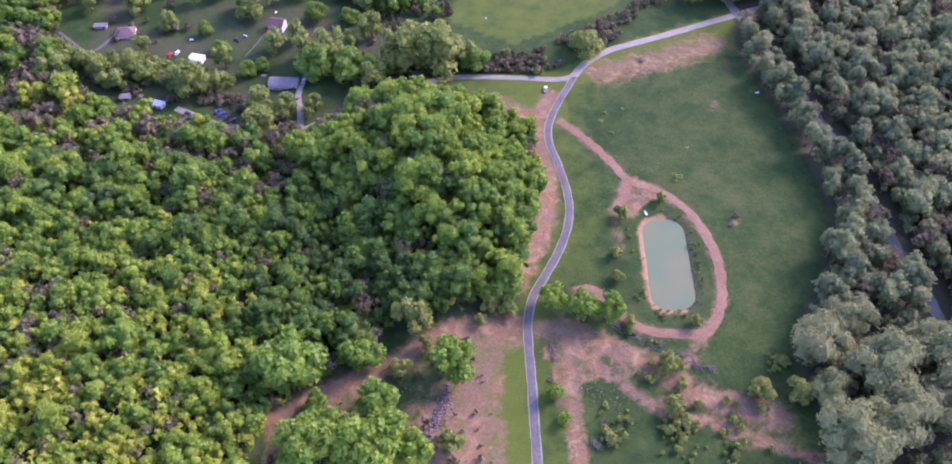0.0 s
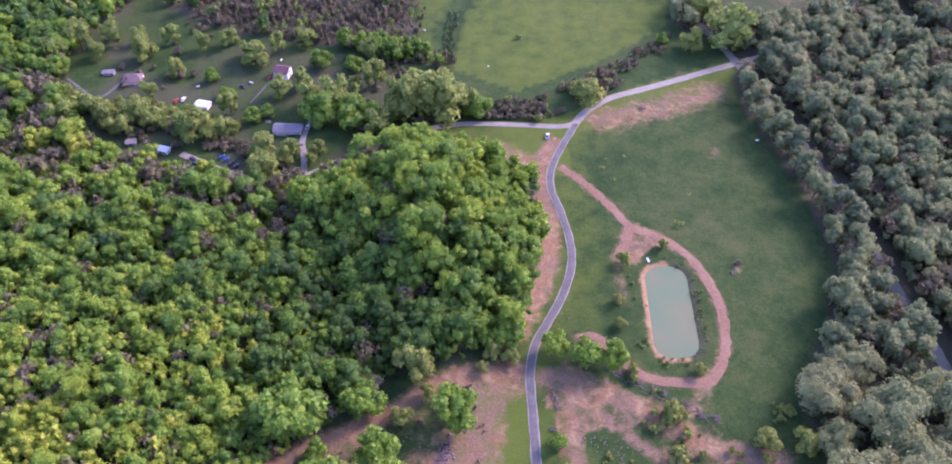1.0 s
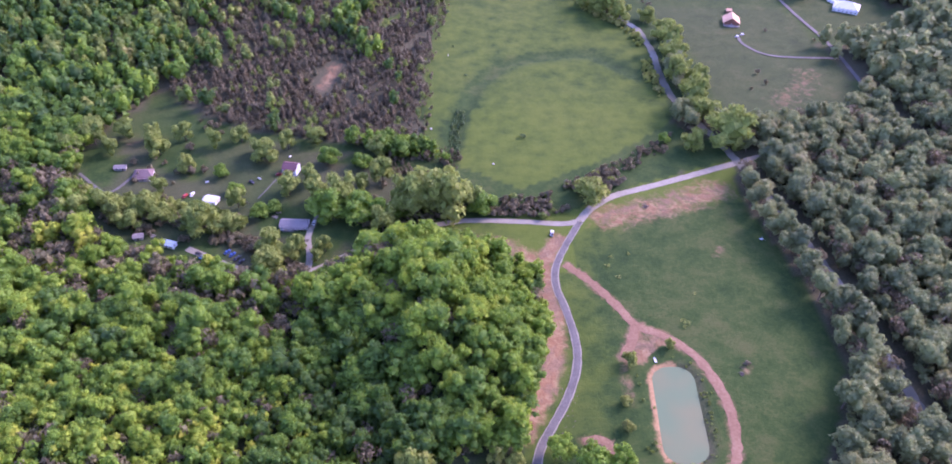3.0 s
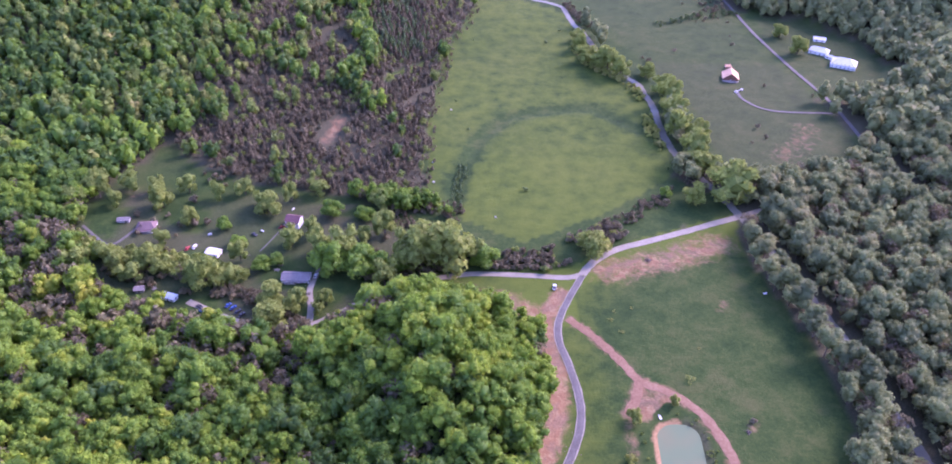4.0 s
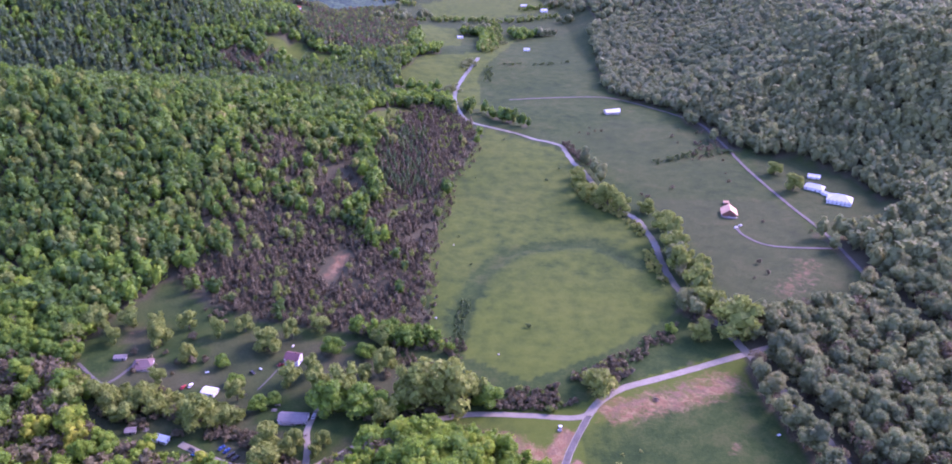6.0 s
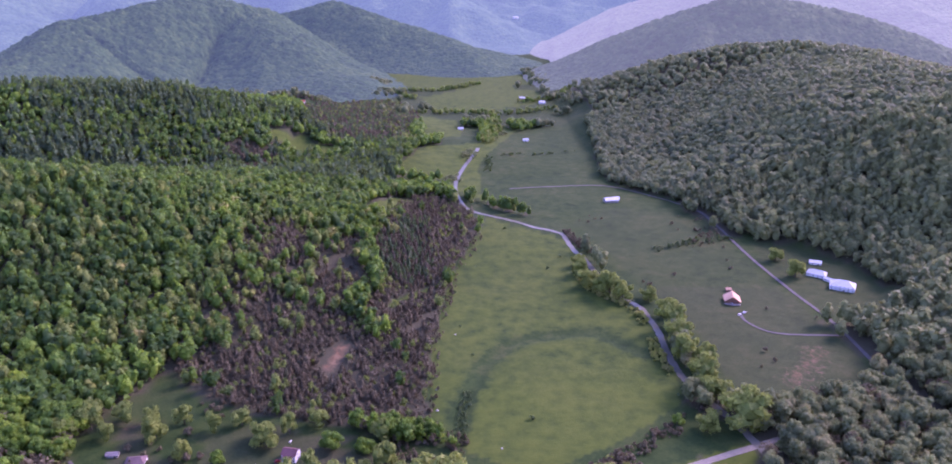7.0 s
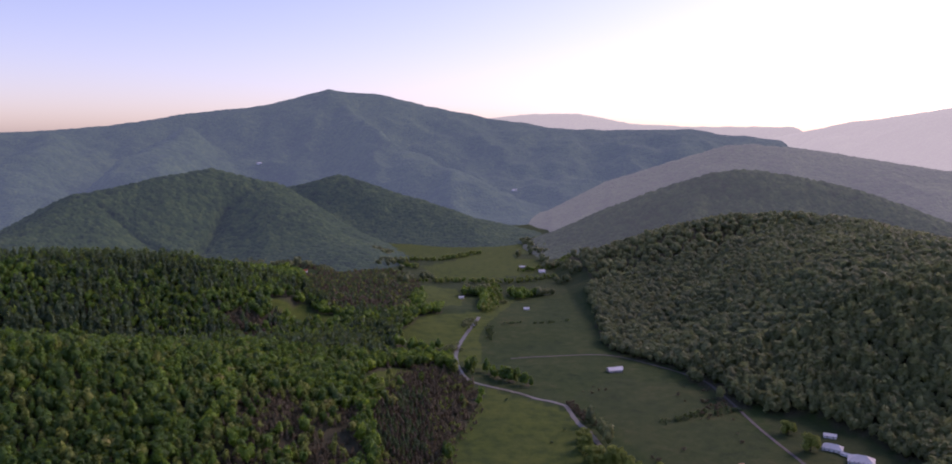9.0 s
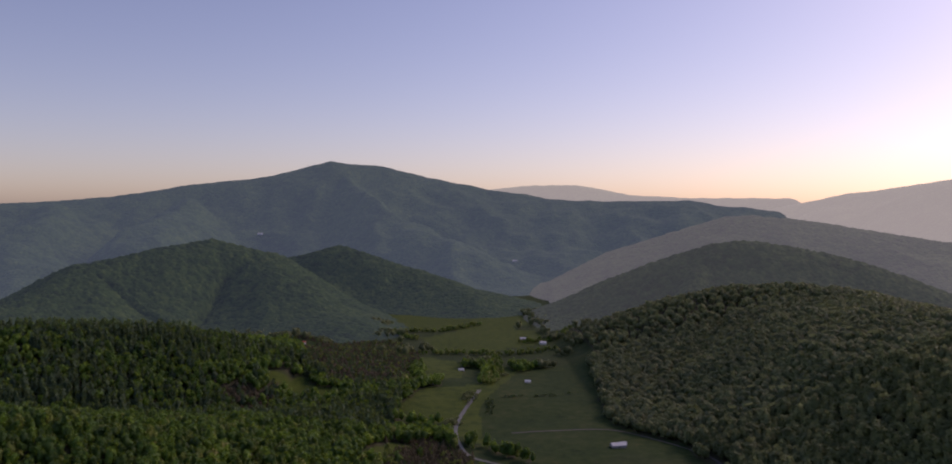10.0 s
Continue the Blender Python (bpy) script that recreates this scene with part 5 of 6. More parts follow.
def house(name, x, y, rz, long, wide, high, rise, wall, roof, label, category, hip=0.0, eave=0.5, wins=3, porch=0.0, chimney=False, base=0.0):
    """A house along its local x axis: walls with gables, two or four roof planes, windows and a door."""
    z = float(ground_z(x, y)) - 0.25 + base
    root = thing(name, pose(x, y, z, 0, 0, rz), label, category)
    a, b = long / 2, wide / 2
    bm = bmesh.new()
    low = [bm.verts.new(p) for p in ((-a, -b, 0), (a, -b, 0), (a, b, 0), (-a, b, 0))]
    top = [bm.verts.new(p) for p in ((-a, -b, high), (a, -b, high), (a, b, high), (-a, b, high))]
    tips = [bm.verts.new(p) for p in ((-a + hip, 0, high + rise), (a - hip, 0, high + rise))]
    bm.faces.new(low[::-1])
    for i in range(4):
        j = (i + 1) % 4
        bm.faces.new((low[i], low[j], top[j], top[i]))
    bm.faces.new((top[1], top[2], tips[1]))
    bm.faces.new((top[3], top[0], tips[0]))
    bm.faces.new((top[0], top[1], tips[1], tips[0]))
    bm.faces.new((top[2], top[3], tips[0], tips[1]))
    part("walls", bm, wall, root)
    k = rise / b
    e, h2, over = b + eave, high - eave * k + 0.22, a + (eave if hip == 0 else eave)
    ridge_a, top_z = a - hip + (eave if hip == 0 else 0), high + rise + 0.22
    for s in (-1, 1):
        part("roof_plane", slab([(-over, s * e, h2), (over, s * e, h2), (ridge_a, 0, top_z), (-ridge_a, 0, top_z)][::s], 0.18), roof, root)
        if hip:
            part("roof_hip", slab([(s * over, -e, h2), (s * over, e, h2), (s * ridge_a, 0, top_z)][::s], 0.18), roof, root)
    part("ridge_cap", one_box(0, 0, top_z + 0.02, 2 * ridge_a, 0.35, 0.12), roof, root)
    for i in range(wins):
        wx = -a + long * (i + 0.5) / wins
        for lv in range(1 if high < 4 else 2):
            zz = 1.6 + 2.7 * lv
            if not (lv == 0 and i == wins // 2):
                window_unit(root, wx, -b - 0.03, zz, 0)
            window_unit(root, wx, b + 0.03, zz, 180)
    part("door", one_box(-a + long * (wins // 2 + 0.5) / max(1, wins), -b - 0.03, 1.05, 1.0, 0.08, 2.1), DOOR, root, "dark entrance door")
    for lv in range(1 if high < 4 else 2):
        window_unit(root, a + 0.03, 0, 1.6 + 2.7 * lv, 90)
        window_unit(root, -a - 0.03, 0, 1.6 + 2.7 * lv, -90)
    if porch:
        part("porch_roof", slab([(-a * 0.8, -b - porch, high - 0.7), (a * 0.8, -b - porch, high - 0.7), (a * 0.8, -b, high - 0.1), (-a * 0.8, -b, high - 0.1)], 0.14), roof, root)
        part("porch_floor", one_box(0, -b - porch / 2, 0.35, long * 0.8, porch, 0.25), PLANK, root)
        for i in range(4):
            part("porch_post", one_box(-a * 0.75 + a * 1.5 * i / 3, -b - porch + 0.12, (high - 0.7) / 2 + 0.2, 0.14, 0.14, high - 1.0), TRIM, root)
    if chimney:
        part("chimney", one_box(a * 0.4, 0.6, high + rise * 0.8, 0.8, 0.8, 2.2), BRICK, root, "brick chimney")
    return root


house("hipped_house", -220.9, 426.7, 8, 12.0, 9.0, 2.9, 2.3, WHITE, MAUVE_ROOF, "white bungalow with a mauve hipped roof on grass", "house", hip=2.6, porch=1.8)
house("ranch_house", -110.2, 375.3, -3, 17.0, 8.0, 2.8, 1.9, WHITE, SLATE_ROOF, "long low ranch house with a grey-violet roof", "house", wins=5, porch=1.4)
house("two_storey_house", -123.0, 435.0, -12, 9.5, 8.0, 5.4, 2.2, WHITE, MAROON_ROOF, "tall white house with a maroon roof", "house", porch=2.0, chimney=True)
house("white_shed", -169.0, 401.0, -14, 8.6, 6.0, 2.6, 0.9, WHITE, TIN_ROOF, "white shed with a pale tin roof", "shed", wins=2)
house("grey_shed", -238.8, 433.6, 5, 7.5, 3.8, 2.2, 0.6, GREY_WALL, SLATE_ROOF, "weathered grey open shed", "shed", wins=2)
house("mobile_home", -183.8, 357.5, -18, 9.0, 4.2, 2.6, 0.4, WHITE, TIN_ROOF, "white mobile home half under trees", "mobile home", wins=3)
house("grey_shed", -204.1, 364.1, 10, 5.5, 4.0, 2.3, 0.7, GREY_WALL, SLATE_ROOF, "small grey shed at the wood's edge", "shed", wins=1)
cabin = house("cabin", 244.4, 683.0, 78, 13.0, 13.0, 3.6, 4.4, TIMBER, TAN_ROOF, "timber cabin with an orange-tan gabled roof", "house", wins=4, eave=1.3, base=0.1)
part("deck", slab([(-6.5, -8.0, 0.9), (-6.5, 8.0, 0.9), (-9.0, 6.8, 0.9), (-10.6, 3.6, 0.9), (-11.2, 0.0, 0.9), (-10.6, -3.6, 0.9), (-9.0, -6.8, 0.9)], 0.25), PLANK, cabin, "curved plank deck")
for px, py in ((-8.9, 6.6), (-10.4, 3.5), (-11.0, 0.0), (-10.4, -3.5), (-8.9, -6.6)):
    part("deck_post", one_box(px, py, 0.75, 0.16, 0.16, 2.1), TIMBER, cabin)
part("gable_truss", one_box(-7.6, 0, 4.6, 0.25, 10.5, 0.3), TIMBER, cabin)
house("cabin_shed", 248.8, 708.0, 0, 4.5, 4.0, 2.4, 1.2, TIMBER, TAN_ROOF, "small orange-roofed shed behind the cabin", "shed", wins=1)
house("workshop", 366.0, 716.0, -28, 23.0, 17.0, 4.0, 4.6, WHITE, TIN_ROOF, "large white workshop with a pale hipped metal roof", "workshop", hip=7.0, wins=6)
house("white_farmhouse", 353.5, 748.0, -35, 18.0, 11.0, 3.6, 3.0, WHITE, TIN_ROOF, "white farmhouse with a pale metal roof", "house", hip=3.5, wins=4)
house("white_outbuilding", 366.0, 781.0, -20, 12.0, 7.0, 2.8, 1.6, WHITE, TIN_ROOF, "white outbuilding behind the farmhouse", "shed", wins=2)
house("link_building", 360.0, 733.0, -52, 10.0, 4.0, 2.8, 0.9, WHITE, TIN_ROOF, "low white passage between two buildings", "shed", wins=2)
house("barn", 182.0, 1004.0, 12, 19.0, 10.0, 3.6, 2.6, GREY_WALL, TIN_ROOF, "grey barn with a pale tin roof in a field", "barn", wins=3)
house("barn_wing", 190.0, 1013.0, 12, 8.0, 7.0, 3.0, 1.6, GREY_WALL, TIN_ROOF, "small wing of the tin-roofed barn", "barn", wins=1)
house("far_farmhouse", 151.8, 1775.0, 10, 14.0, 10.0, 4.0, 3.5, WHITE, TIN_ROOF, "white farmhouse far down the valley", "house", wins=4)
house("far_barn", 88.7, 1365.0, -5, 10.0, 7.0, 3.0, 2.0, WHITE, TIN_ROOF, "small pale barn on a far field", "barn", wins=3)
house("river_shed", -30.7, 1456.0, 5, 10.0, 6.0, 3.0, 1.6, WHITE, TIN_ROOF, "pale shed by the upper river", "shed", wins=2)
house("far_house", 110.0, 1840.0, 0, 14.0, 9.0, 3.2, 2.2, GREY_WALL, TIN_ROOF, "grey house beside the far farmstead", "house", wins=3)
house("red_roofed_house", -343.0, 1506.0, 5, 14.0, 9.0, 3.2, 2.6, WHITE, RED_ROOF, "red-roofed house on the wooded hill", "house", wins=3)


def paint(name, *cols):
    return plain(name, *cols, rough=0.28, scale=0.8, bump=0.02, spec=0.6)


PAINT_WHITE = paint("white_car_paint", (0.70, 0.70, 0.71), (0.80, 0.80, 0.80))
PAINT_BLUE = paint("blue_car_paint", (0.02, 0.06, 0.24), (0.03, 0.09, 0.32))
PAINT_SKY = paint("bright_blue_paint", (0.03, 0.22, 0.60), (0.05, 0.30, 0.72))
PAINT_RED = paint("red_car_paint", (0.34, 0.02, 0.02), (0.44, 0.04, 0.03))
PAINT_DARK = paint("dark_car_paint", (0.03, 0.03, 0.035), (0.05, 0.05, 0.055))
PAINT_MAROON = paint("maroon_car_paint", (0.16, 0.02, 0.035), (0.22, 0.03, 0.05))


def vehicle(name, x, y, rz, coat, label, pickup=False, group="parked vehicles"):
    """A car or pickup along its local x axis, with its own wheels, glass and lights."""
    root = thing(name, pose(x, y, float(ground_z(x, y)) + 0.18, 0, 0, rz), label, "pickup truck" if pickup else "car", group)
    long, wide = (5.6, 1.95) if pickup else (4.7, 1.85)
    side = [(-0.5, 0.35), (-0.5, 0.82), (-0.16, 0.95), (0.26, 0.92), (0.48, 0.78), (0.5, 0.35)]

    def hull(profile, half):
        bm = bmesh.new()
        l = [bm.verts.new((px * long, half, pz)) for px, pz in profile]
        r = [bm.verts.new((px * long, -half, pz)) for px, pz in profile]
        bm.faces.new(l[::-1])
        bm.faces.new(r)
        for i in range(len(l)):
            j = (i + 1) % len(l)
            bm.faces.new((l[i], l[j], r[j], r[i]))
        bmesh.ops.recalc_face_normals(bm, faces=bm.faces[:])
        bmesh.ops.bevel(bm, geom=bm.edges[:], offset=0.07, segments=2, affect="EDGES")
        return bm

    body = part("body", hull(side, wide / 2), coat, root)
    cab = [(-0.10, 0.90), (-0.07, 1.55), (0.10, 1.58), (0.24, 0.92)] if pickup else [(-0.42, 0.88), (-0.30, 1.42), (0.06, 1.44), (0.26, 0.92)]
    part("cab_glass", hull(cab, wide / 2 - 0.14), DARK_GLASS, root, "dark tinted glass")
    lo, hi = (-0.07, 0.10) if pickup else (-0.30, 0.06)
    part("roof_panel", one_box((lo + hi) / 2 * long, 0, 1.60 if pickup else 1.46, (hi - lo) * long, wide - 0.34, 0.07), coat, root)
    if pickup:
        part("load_bed", one_box(-0.30 * long, 0, 0.93, 0.36 * long, wide - 0.3, 0.06), PAINT_DARK, root, "dark empty load bed")
        for s in (-1, 1):
            part("bed_side", one_box(-0.30 * long, s * (wide / 2 - 0.08), 1.02, 0.38 * long, 0.12, 0.26), coat, root)
    for wx in (-0.32, 0.32):
        for s in (-1, 1):
            bm = bmesh.new()
            bmesh.ops.create_cone(bm, cap_ends=True, segments=14, radius1=0.36, radius2=0.36, depth=0.24, matrix=pose(wx * long, s * (wide / 2 - 0.08), 0.18, 90))
            w = part("wheel", bm, TYRE, root)
            bm = bmesh.new()
            bmesh.ops.create_cone(bm, cap_ends=True, segments=10, radius1=0.2, radius2=0.18, depth=0.05, matrix=pose(wx * long, s * (wide / 2 + 0.05), 0.18, 90))
            part("rim", bm, STEEL, w)
    for s in (-1, 1):
        part("headlight", one_box(0.495 * long, s * (wide / 2 - 0.3), 0.68, 0.08, 0.36, 0.14), TRIM, root, "clear headlight")
        part("tail_light", one_box(-0.497 * long, s * (wide / 2 - 0.22), 0.70, 0.06, 0.26, 0.16), PAINT_RED, root, "red tail light")
    return root


vehicle("pickup_truck", 50.4, 371.0, 80, PAINT_WHITE, "white pickup truck parked on rough grass", True)
vehicle("pickup_truck", -159.6, 345.5, -22, PAINT_SKY, "bright blue pickup truck beside the gravel", True)
vehicle("car", -146.7, 351.4, 58, PAINT_BLUE, "dark blue car in a row of parked cars")
vehicle("car", -143.3, 349.2, 60, PAINT_BLUE, "blue car in a row of parked cars")
vehicle("car", -139.8, 345.9, 62, PAINT_DARK, "black car in a row of parked cars")
vehicle("car", -136.6, 343.2, 60, PAINT_DARK, "black car at the row's end by the ditch")
vehicle("car", -163.5, 350.0, -30, PAINT_DARK, "dark car behind the blue pickup")
vehicle("car", -187.6, 405.6, 75, PAINT_RED, "red car beside the white shed")
vehicle("car", -183.4, 407.5, 82, PAINT_WHITE, "white car beside the white shed")
vehicle("car", -98.6, 377.7, 80, PAINT_WHITE, "white car on the ranch house drive")
vehicle("car", -95.0, 382.0, 75, PAINT_MAROON, "maroon car at the head of the drive")
vehicle("car", -147.6, 422.2, -40, PAINT_DARK, "dark car on the lawn")
vehicle("car", -131.0, 431.0, 30, PAINT_RED, "red car beside the tall house")
vehicle("car", -122.0, 427.0, 5, PAINT_DARK, "dark car before the tall house")
vehicle("car", 242.2, 653.0, 40, PAINT_WHITE, "white car on the cabin's drive")
vehicle("car", 247.9, 657.1, 40, PAINT_WHITE, "white car beside the cabin")


# ---- piles, logs and the boat ----
STONE = plain("pinkish_rubble", (0.085, 0.058, 0.052), (0.145, 0.102, 0.092), (0.22, 0.16, 0.145), scale=1.6)
DEADWOOD = plain("bleached_deadwood", (0.075, 0.062, 0.048), (0.125, 0.105, 0.085), (0.20, 0.175, 0.145), scale=2.4)


def rubble(name, line, wide, count, lo, hi, label, seed):
    rng = np.random.RandomState(seed)
    c = smooth_line(line, 0.6)
    vs, fs = [], []
    for i in range(count):
        p = c[rng.randint(len(c))] + rng.normal(size=2) * wide / 2.4
        s = rng.uniform(lo, hi)
        v = ICO_V * s * rng.uniform(0.7, 1.25, (len(ICO_V), 1)) * [1, 0.8, 0.65]
        a = rng.uniform(0, 6.28)
        v = np.stack([v[:, 0] * math.cos(a) - v[:, 1] * math.sin(a), v[:, 0] * math.sin(a) + v[:, 1] * math.cos(a), v[:, 2]], -1)
        top = max(0.0, 1.2 * (1 - np.hypot(*(p - c[np.argmin(np.hypot(*(c - p).T))])) / wide))
        vs.append(v + [p[0], p[1], float(ground_z(*p)) + s * 0.3 + top * rng.uniform(0, 1)])
        fs.append(ICO_F + 12 * i if len(ICO_V) == 12 else ICO_F + len(ICO_V) * i)
    tagged(link_mesh(name, np.concatenate(vs), np.concatenate(fs), [STONE]), label, "rubble", kind="stuff")


def log(name, x, y, rz, long, r, label, group, tilt=0.0):
    bm = bmesh.new()
    rng = random.Random(int(x * 31 + y * 17))
    rows = []
    for i in range(4):
        px = (i / 3 - 0.5) * long
        rr = r * (1.0 - 0.12 * i) * rng.uniform(0.9, 1.1)
        off = rng.uniform(-0.1, 0.1)
        rows.append([bm.verts.new((px, off + rr * math.cos(k * 0.8976), rr * math.sin(k * 0.8976))) for k in range(7)])
    for lo, hi in zip(rows[:-1], rows[1:]):
        for k in range(7):
            bm.faces.new((lo[k], lo[(k + 1) % 7], hi[(k + 1) % 7], hi[k]))
    bm.faces.new(rows[0][::-1])
    bm.faces.new(rows[-1])
    bmesh.ops.recalc_face_normals(bm, faces=bm.faces[:])
    me = bpy.data.meshes.new(name)
    bm.to_mesh(me)
    bm.free()
    me.materials.append(DEADWOOD)
    ob = new(name, me)
    ob.matrix_basis = pose(x, y, float(ground_z(x, y)) + r * 0.8, 0, tilt, rz)
    return tagged(ob, label, "log", group)


rubble("rubble_pile", [(-8.8, 163), (-11, 154), (-15, 147), (-18, 140)], 4.0, 230, 0.25, 0.9, "long heap of pinkish rubble on bare clay", 1)
rubble("rubble_pile", [(39, 187), (41, 178)], 2.0, 40, 0.25, 0.6, "small spill of rubble beside the lane", 2)
rubble("loose_stones", [(0, 66), (3, 110), (3, 150), (-2, 190)], 8.0, 90, 0.15, 0.4, "loose stones scattered on the bare clay strip", 3)
rubble("loose_stones", [(-60, 150), (-30, 165), (-15, 150)], 10.0, 90, 0.15, 0.45, "loose stones scattered on the cleared slope", 4)
rubble("loose_stones", [(46, 170), (60, 161), (70, 156)], 7.0, 70, 0.15, 0.5, "pale stones strewn on the churned clay", 6)
rubble("loose_stones", [(40, 205), (46, 230), (52, 262)], 6.0, 50, 0.15, 0.4, "stones along the cut bank of the lane", 5)
rng_log = random.Random(8)
for i in range(26):
    f = i / 25
    lx, ly = 66 + 46 * f + rng_log.uniform(-2.5, 2.5), 199 - 27 * f + rng_log.uniform(-2.5, 2.5)
    log("log", lx, ly, -32 + rng_log.uniform(-60, 60), rng_log.uniform(3, 7.5), rng_log.uniform(0.14, 0.26), "bleached felled log in a windrow of timber", "felled logs", rng_log.uniform(-3, 3))


def brush_pile(x, y, r, label, seed):
    rng, bm = random.Random(seed), bmesh.new()
    for i in range(46):
        a, e = rng.uniform(0, 6.283), rng.uniform(-0.1, 0.55)
        l, w = r * rng.uniform(0.5, 1.3), rng.uniform(0.05, 0.12)
        c = Vector((rng.gauss(0, r * 0.3), rng.gauss(0, r * 0.3), rng.uniform(0.2, 0.45 * r)))
        bmesh.ops.create_cube(bm, size=1.0, matrix=Matrix.Translation(c) @ Euler((0, -e, a)).to_matrix().to_4x4() @ Matrix.Diagonal((l, w, w, 1)))
    me = bpy.data.meshes.new("brush_pile")
    bm.to_mesh(me)
    bm.free()
    me.materials.append(DEADWOOD)
    ob = new("brush_pile", me)
    ob.matrix_basis = pose(x, y, float(ground_z(x, y)))
    tagged(ob, label, "brush pile", "brush piles")


for i in range(9):
    f = (i + 0.5) / 9
    brush_pile(66 + 46 * f + rng_log.uniform(-2, 2), 199 - 27 * f + rng_log.uniform(-2, 2), rng_log.uniform(1.6, 2.8), "tangled heap of cut branches in a windrow", 20 + i)
brush_pile(58.5, 147.8, 2.6, "heap of bleached branches on grass", 1)
brush_pile(54.0, 138.3, 3.4, "pale heap of cut branches on grass", 2)
brush_pile(37.5, 169.1, 2.0, "small dark heap of branches by the lane", 3)
brush_pile(113.8, 398.4, 2.8, "dark heap of branches on bare ground", 4)
brush_pile(139.0, 259.0, 1.6, "small dark heap of sticks in the meadow", 5)
brush_pile(-100.0, 360.0, 1.5, "small heap of sticks near the drive", 6)


def boat(x, y, rz):
    bm = bmesh.new()
    ring = []
    for z, s in ((0.0, 0.75), (0.45, 1.0)):
        ring.append([bm.verts.new((px * s, py * s, z)) for px, py in ((-1.7, -0.6), (0.7, -0.65), (1.5, -0.35), (1.9, 0), (1.5, 0.35), (0.7, 0.65), (-1.7, 0.6))])
    for k in range(7):
        bm.faces.new((ring[0][k], ring[0][(k + 1) % 7], ring[1][(k + 1) % 7], ring[1][k]))
    bm.faces.new(ring[0][::-1])
    bmesh.ops.solidify(bm, geom=bm.faces[:], thickness=0.06)
    root = thing("rowing_boat", pose(x, y, float(ground_z(x, y)) + 0.03, 0, 0, rz), "small white rowing boat drawn up on the pond bank", "boat")
    part("hull", bm, TRIM, root)
    for bx in (-0.9, 0.4):
        part("thwart", one_box(bx, 0, 0.34, 0.28, 1.1, 0.05), TRIM, root)
    part("floor_board", one_box(-0.2, 0, 0.2, 2.6, 0.95, 0.05), TRIM, root)


boat(95.9, 268.4, 100)

# ---- small things in the yards and fields ----
def tank(x, y, rz):
    root = thing("propane_tank", pose(x, y, float(ground_z(x, y)) + 0.02, 0, 0, rz), "white propane tank on short legs on the lawn", "gas tank", "propane tanks")
    bm = bmesh.new()
    rows = []
    for px, r in ((-1.35, 0.05), (-1.25, 0.32), (-1.0, 0.5), (1.0, 0.5), (1.25, 0.32), (1.35, 0.05)):
        rows.append([bm.verts.new((px, r * math.cos(k * 0.5236), 0.85 + r * math.sin(k * 0.5236))) for k in range(12)])
    for lo, hi in zip(rows[:-1], rows[1:]):
        for k in range(12):
            bm.faces.new((lo[k], lo[(k + 1) % 12], hi[(k + 1) % 12], hi[k]))
    bm.faces.new(rows[0][::-1])
    bm.faces.new(rows[-1])
    bmesh.ops.recalc_face_normals(bm, faces=bm.faces[:])
    part("vessel", bm, TRIM, root)
    for px in (-0.8, 0.8):
        part("leg", one_box(px, 0, 0.2, 0.12, 0.8, 0.4), STEEL, root)
    part("dome", one_box(0, 0, 1.4, 0.35, 0.35, 0.2), STEEL, root)


for spot in ((-177.2, 421.2, 20), (-143.3, 426.2, -30), (-127.3, 452.0, 70), (-152.9, 360.0, 10)):
    tank(*spot)

ORANGE = plain("orange_boards", (0.42, 0.19, 0.07), (0.55, 0.27, 0.11), scale=2.0)
house("garden_shed", -124.8, 366.4, 25, 2.8, 2.4, 1.9, 0.8, ORANGE, TAN_ROOF, "small orange garden shed by the bushes", "shed", wins=1, eave=0.25)


def stack(x, y, rz, label, seed):
    """A heap of boards, each laid across the others."""
    rng = random.Random(seed)
    root = thing("lumber_stack", pose(x, y, float(ground_z(x, y)), 0, 0, rz), label, "lumber", "lumber stacks")
    for i in range(9):
        bm = bmesh.new()
        box(bm, rng.uniform(-0.3, 0.3), rng.uniform(-0.8, 0.8), 0.10 + 0.09 * i, rng.uniform(2.4, 3.8), 0.28, 0.08, rng.uniform(-14, 14) + 90 * (i % 4 == 3))
        part("board", bm, PLANK, root)


stack(-124.5, 385.5, 15, "heap of grey boards beside the ranch house", 1)
stack(-123.5, 390.5, 60, "scattered grey boards behind the ranch house", 2)
stack(-196.0, 366.0, 30, "grey boards under the trees", 3)


def board_wall(a, b, label):
    """A low wall of upright boards between two points."""
    a, b = Vector(a), Vector(b)
    n, d = int((b - a).length / 1.5), (b - a).normalized()
    root = thing("board_fence", pose(a.x, a.y, float(ground_z(a.x, a.y)), 0, 0, math.degrees(math.atan2(d.y, d.x))), label, "fence")
    for i in range(n + 1):
        part("post", one_box(1.5 * i, 0, 0.65, 0.14, 0.14, 1.5), PLANK, root)
    for k in range(3):
        part("rail", one_box(0.75 * n, -0.09, 0.35 + 0.42 * k, 1.5 * n, 0.05, 0.22), PLANK, root)


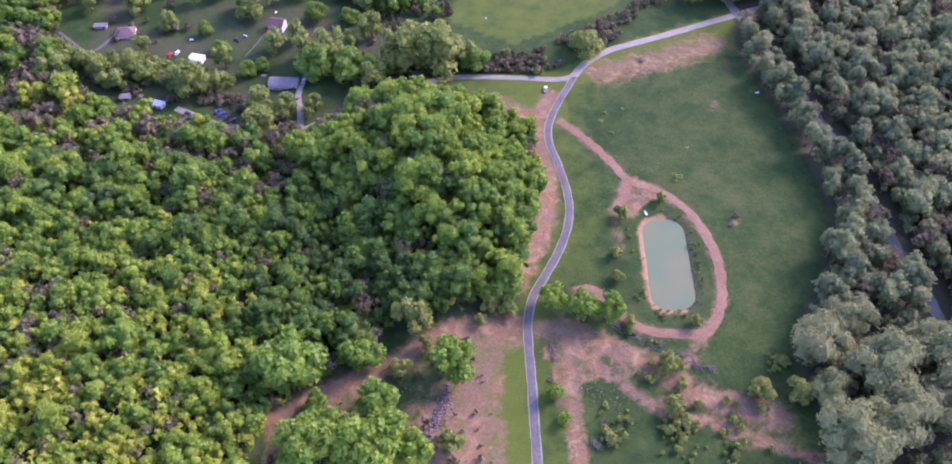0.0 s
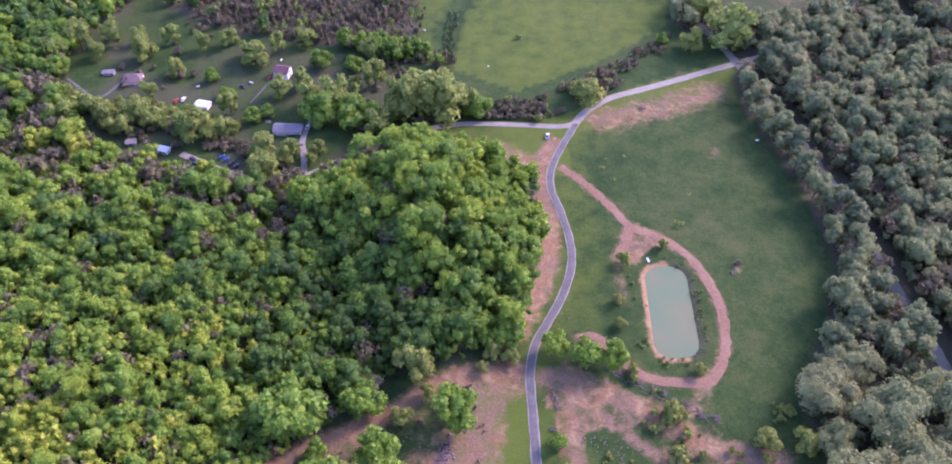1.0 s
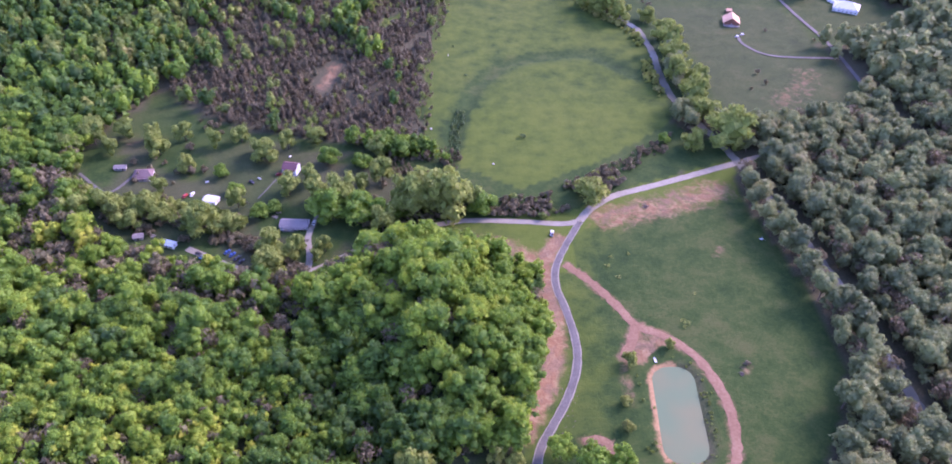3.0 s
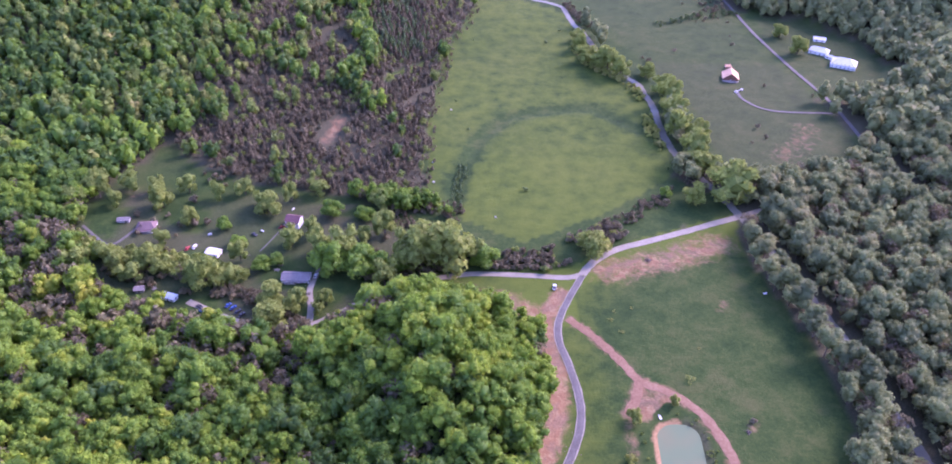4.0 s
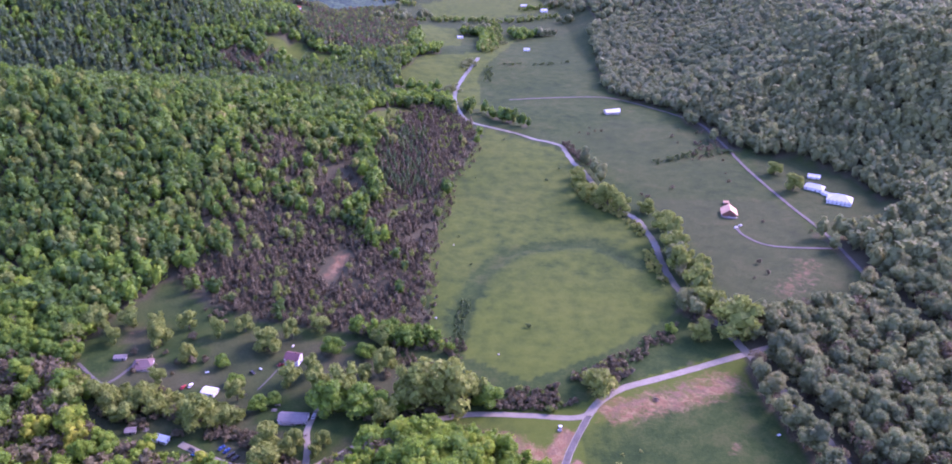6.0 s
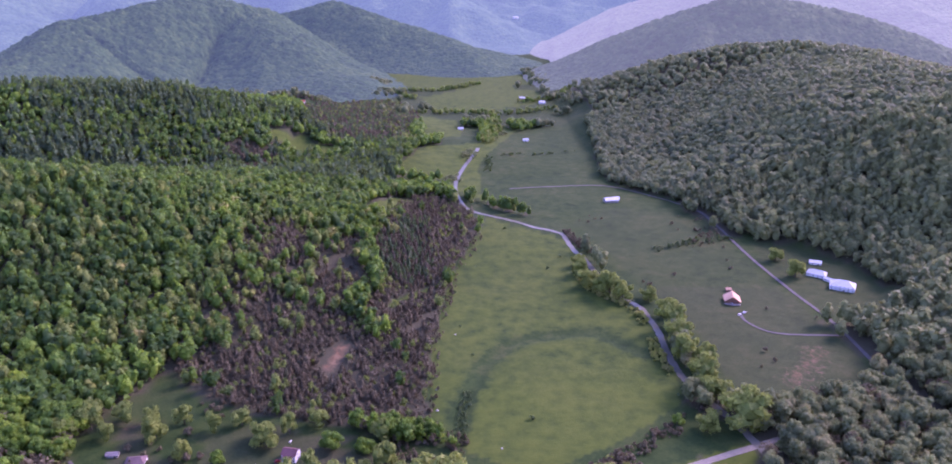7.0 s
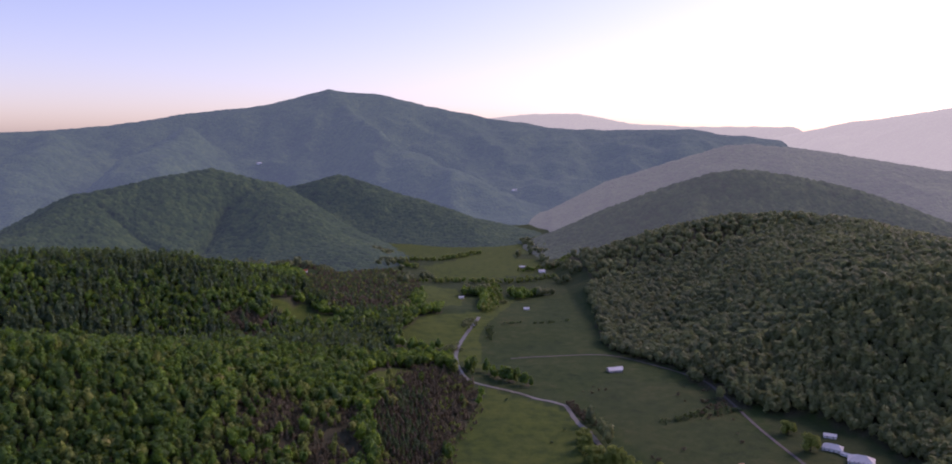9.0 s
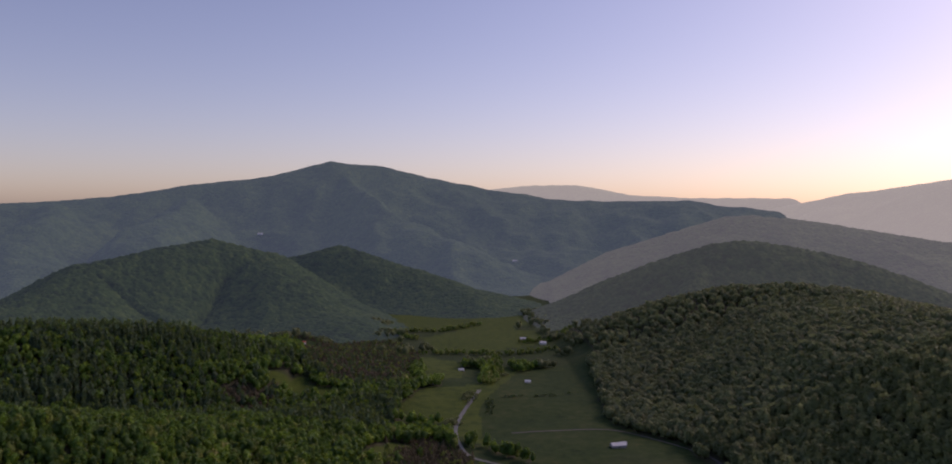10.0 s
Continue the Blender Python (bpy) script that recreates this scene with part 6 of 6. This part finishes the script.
board_wall((-159.4, 404.1), (-145.0, 399.6), "low dark board fence across the lawn")


def trough(x, y, rz):
    bm = bmesh.new()
    box(bm, 0, 0, 0.3, 2.2, 1.0, 0.6)
    top = max(bm.faces, key=lambda f: f.calc_center_median().z)
    bmesh.ops.inset_region(bm, faces=[top], thickness=0.08)
    bmesh.ops.translate(bm, verts=top.verts[:], vec=(0, 0, -0.45))
    root = thing("water_trough", pose(x, y, float(ground_z(x, y)), 0, 0, rz), "pale metal water trough at the meadow's edge", "trough")
    part("basin", bm, TRIM, root)
    for s in (-0.8, 0.8):
        part("skid", one_box(s, 0, 0.02, 0.2, 1.2, 0.1), PLANK, root)


trough(180.5, 366.8, 20)


def boulder(x, y, r, seed):
    rng, bm = random.Random(seed), bmesh.new()
    bmesh.ops.create_icosphere(bm, subdivisions=2, radius=r)
    for v in bm.verts:
        v.co *= 0.8 + 0.35 * noise.noise(v.co * (1.2 / r) + Vector((seed, 0, 0)))
        v.co.z *= 0.65
    me = bpy.data.meshes.new("boulder")
    bm.to_mesh(me)
    bm.free()
    me.materials.append(PALE_ROCK)
    ob = new("boulder", me)
    ob.matrix_basis = pose(x, y, float(ground_z(x, y)) + 0.2 * r, 0, 0, rng.uniform(0, 360))
    tagged(ob, "pale limestone boulder in the pasture grass", "boulder", "boulders in the pasture")


PALE_ROCK = plain("pale_limestone", (0.36, 0.34, 0.30), (0.50, 0.47, 0.42), scale=1.0)
for k, (bx, by, br) in enumerate(((-33.8, 469.4, 1.5), (-30.0, 491.8, 1.2), (-32.0, 520.0, 0.9), (15.5, 447.1, 1.0), (-20.0, 610.0, 0.9))):
    boulder(bx, by, br, k)
house("hillside_house", -1014.0, 3590.0, 10, 22.0, 14.0, 5.0, 4.0, WHITE, TIN_ROOF, "tiny white house on the far mountain's flank", "house", wins=3, base=196.0)
house("hillside_house", 173.0, 3462.0, 0, 22.0, 14.0, 5.0, 4.0, WHITE, TIN_ROOF, "tiny white house low on the far mountain", "house", wins=3, base=78.0)
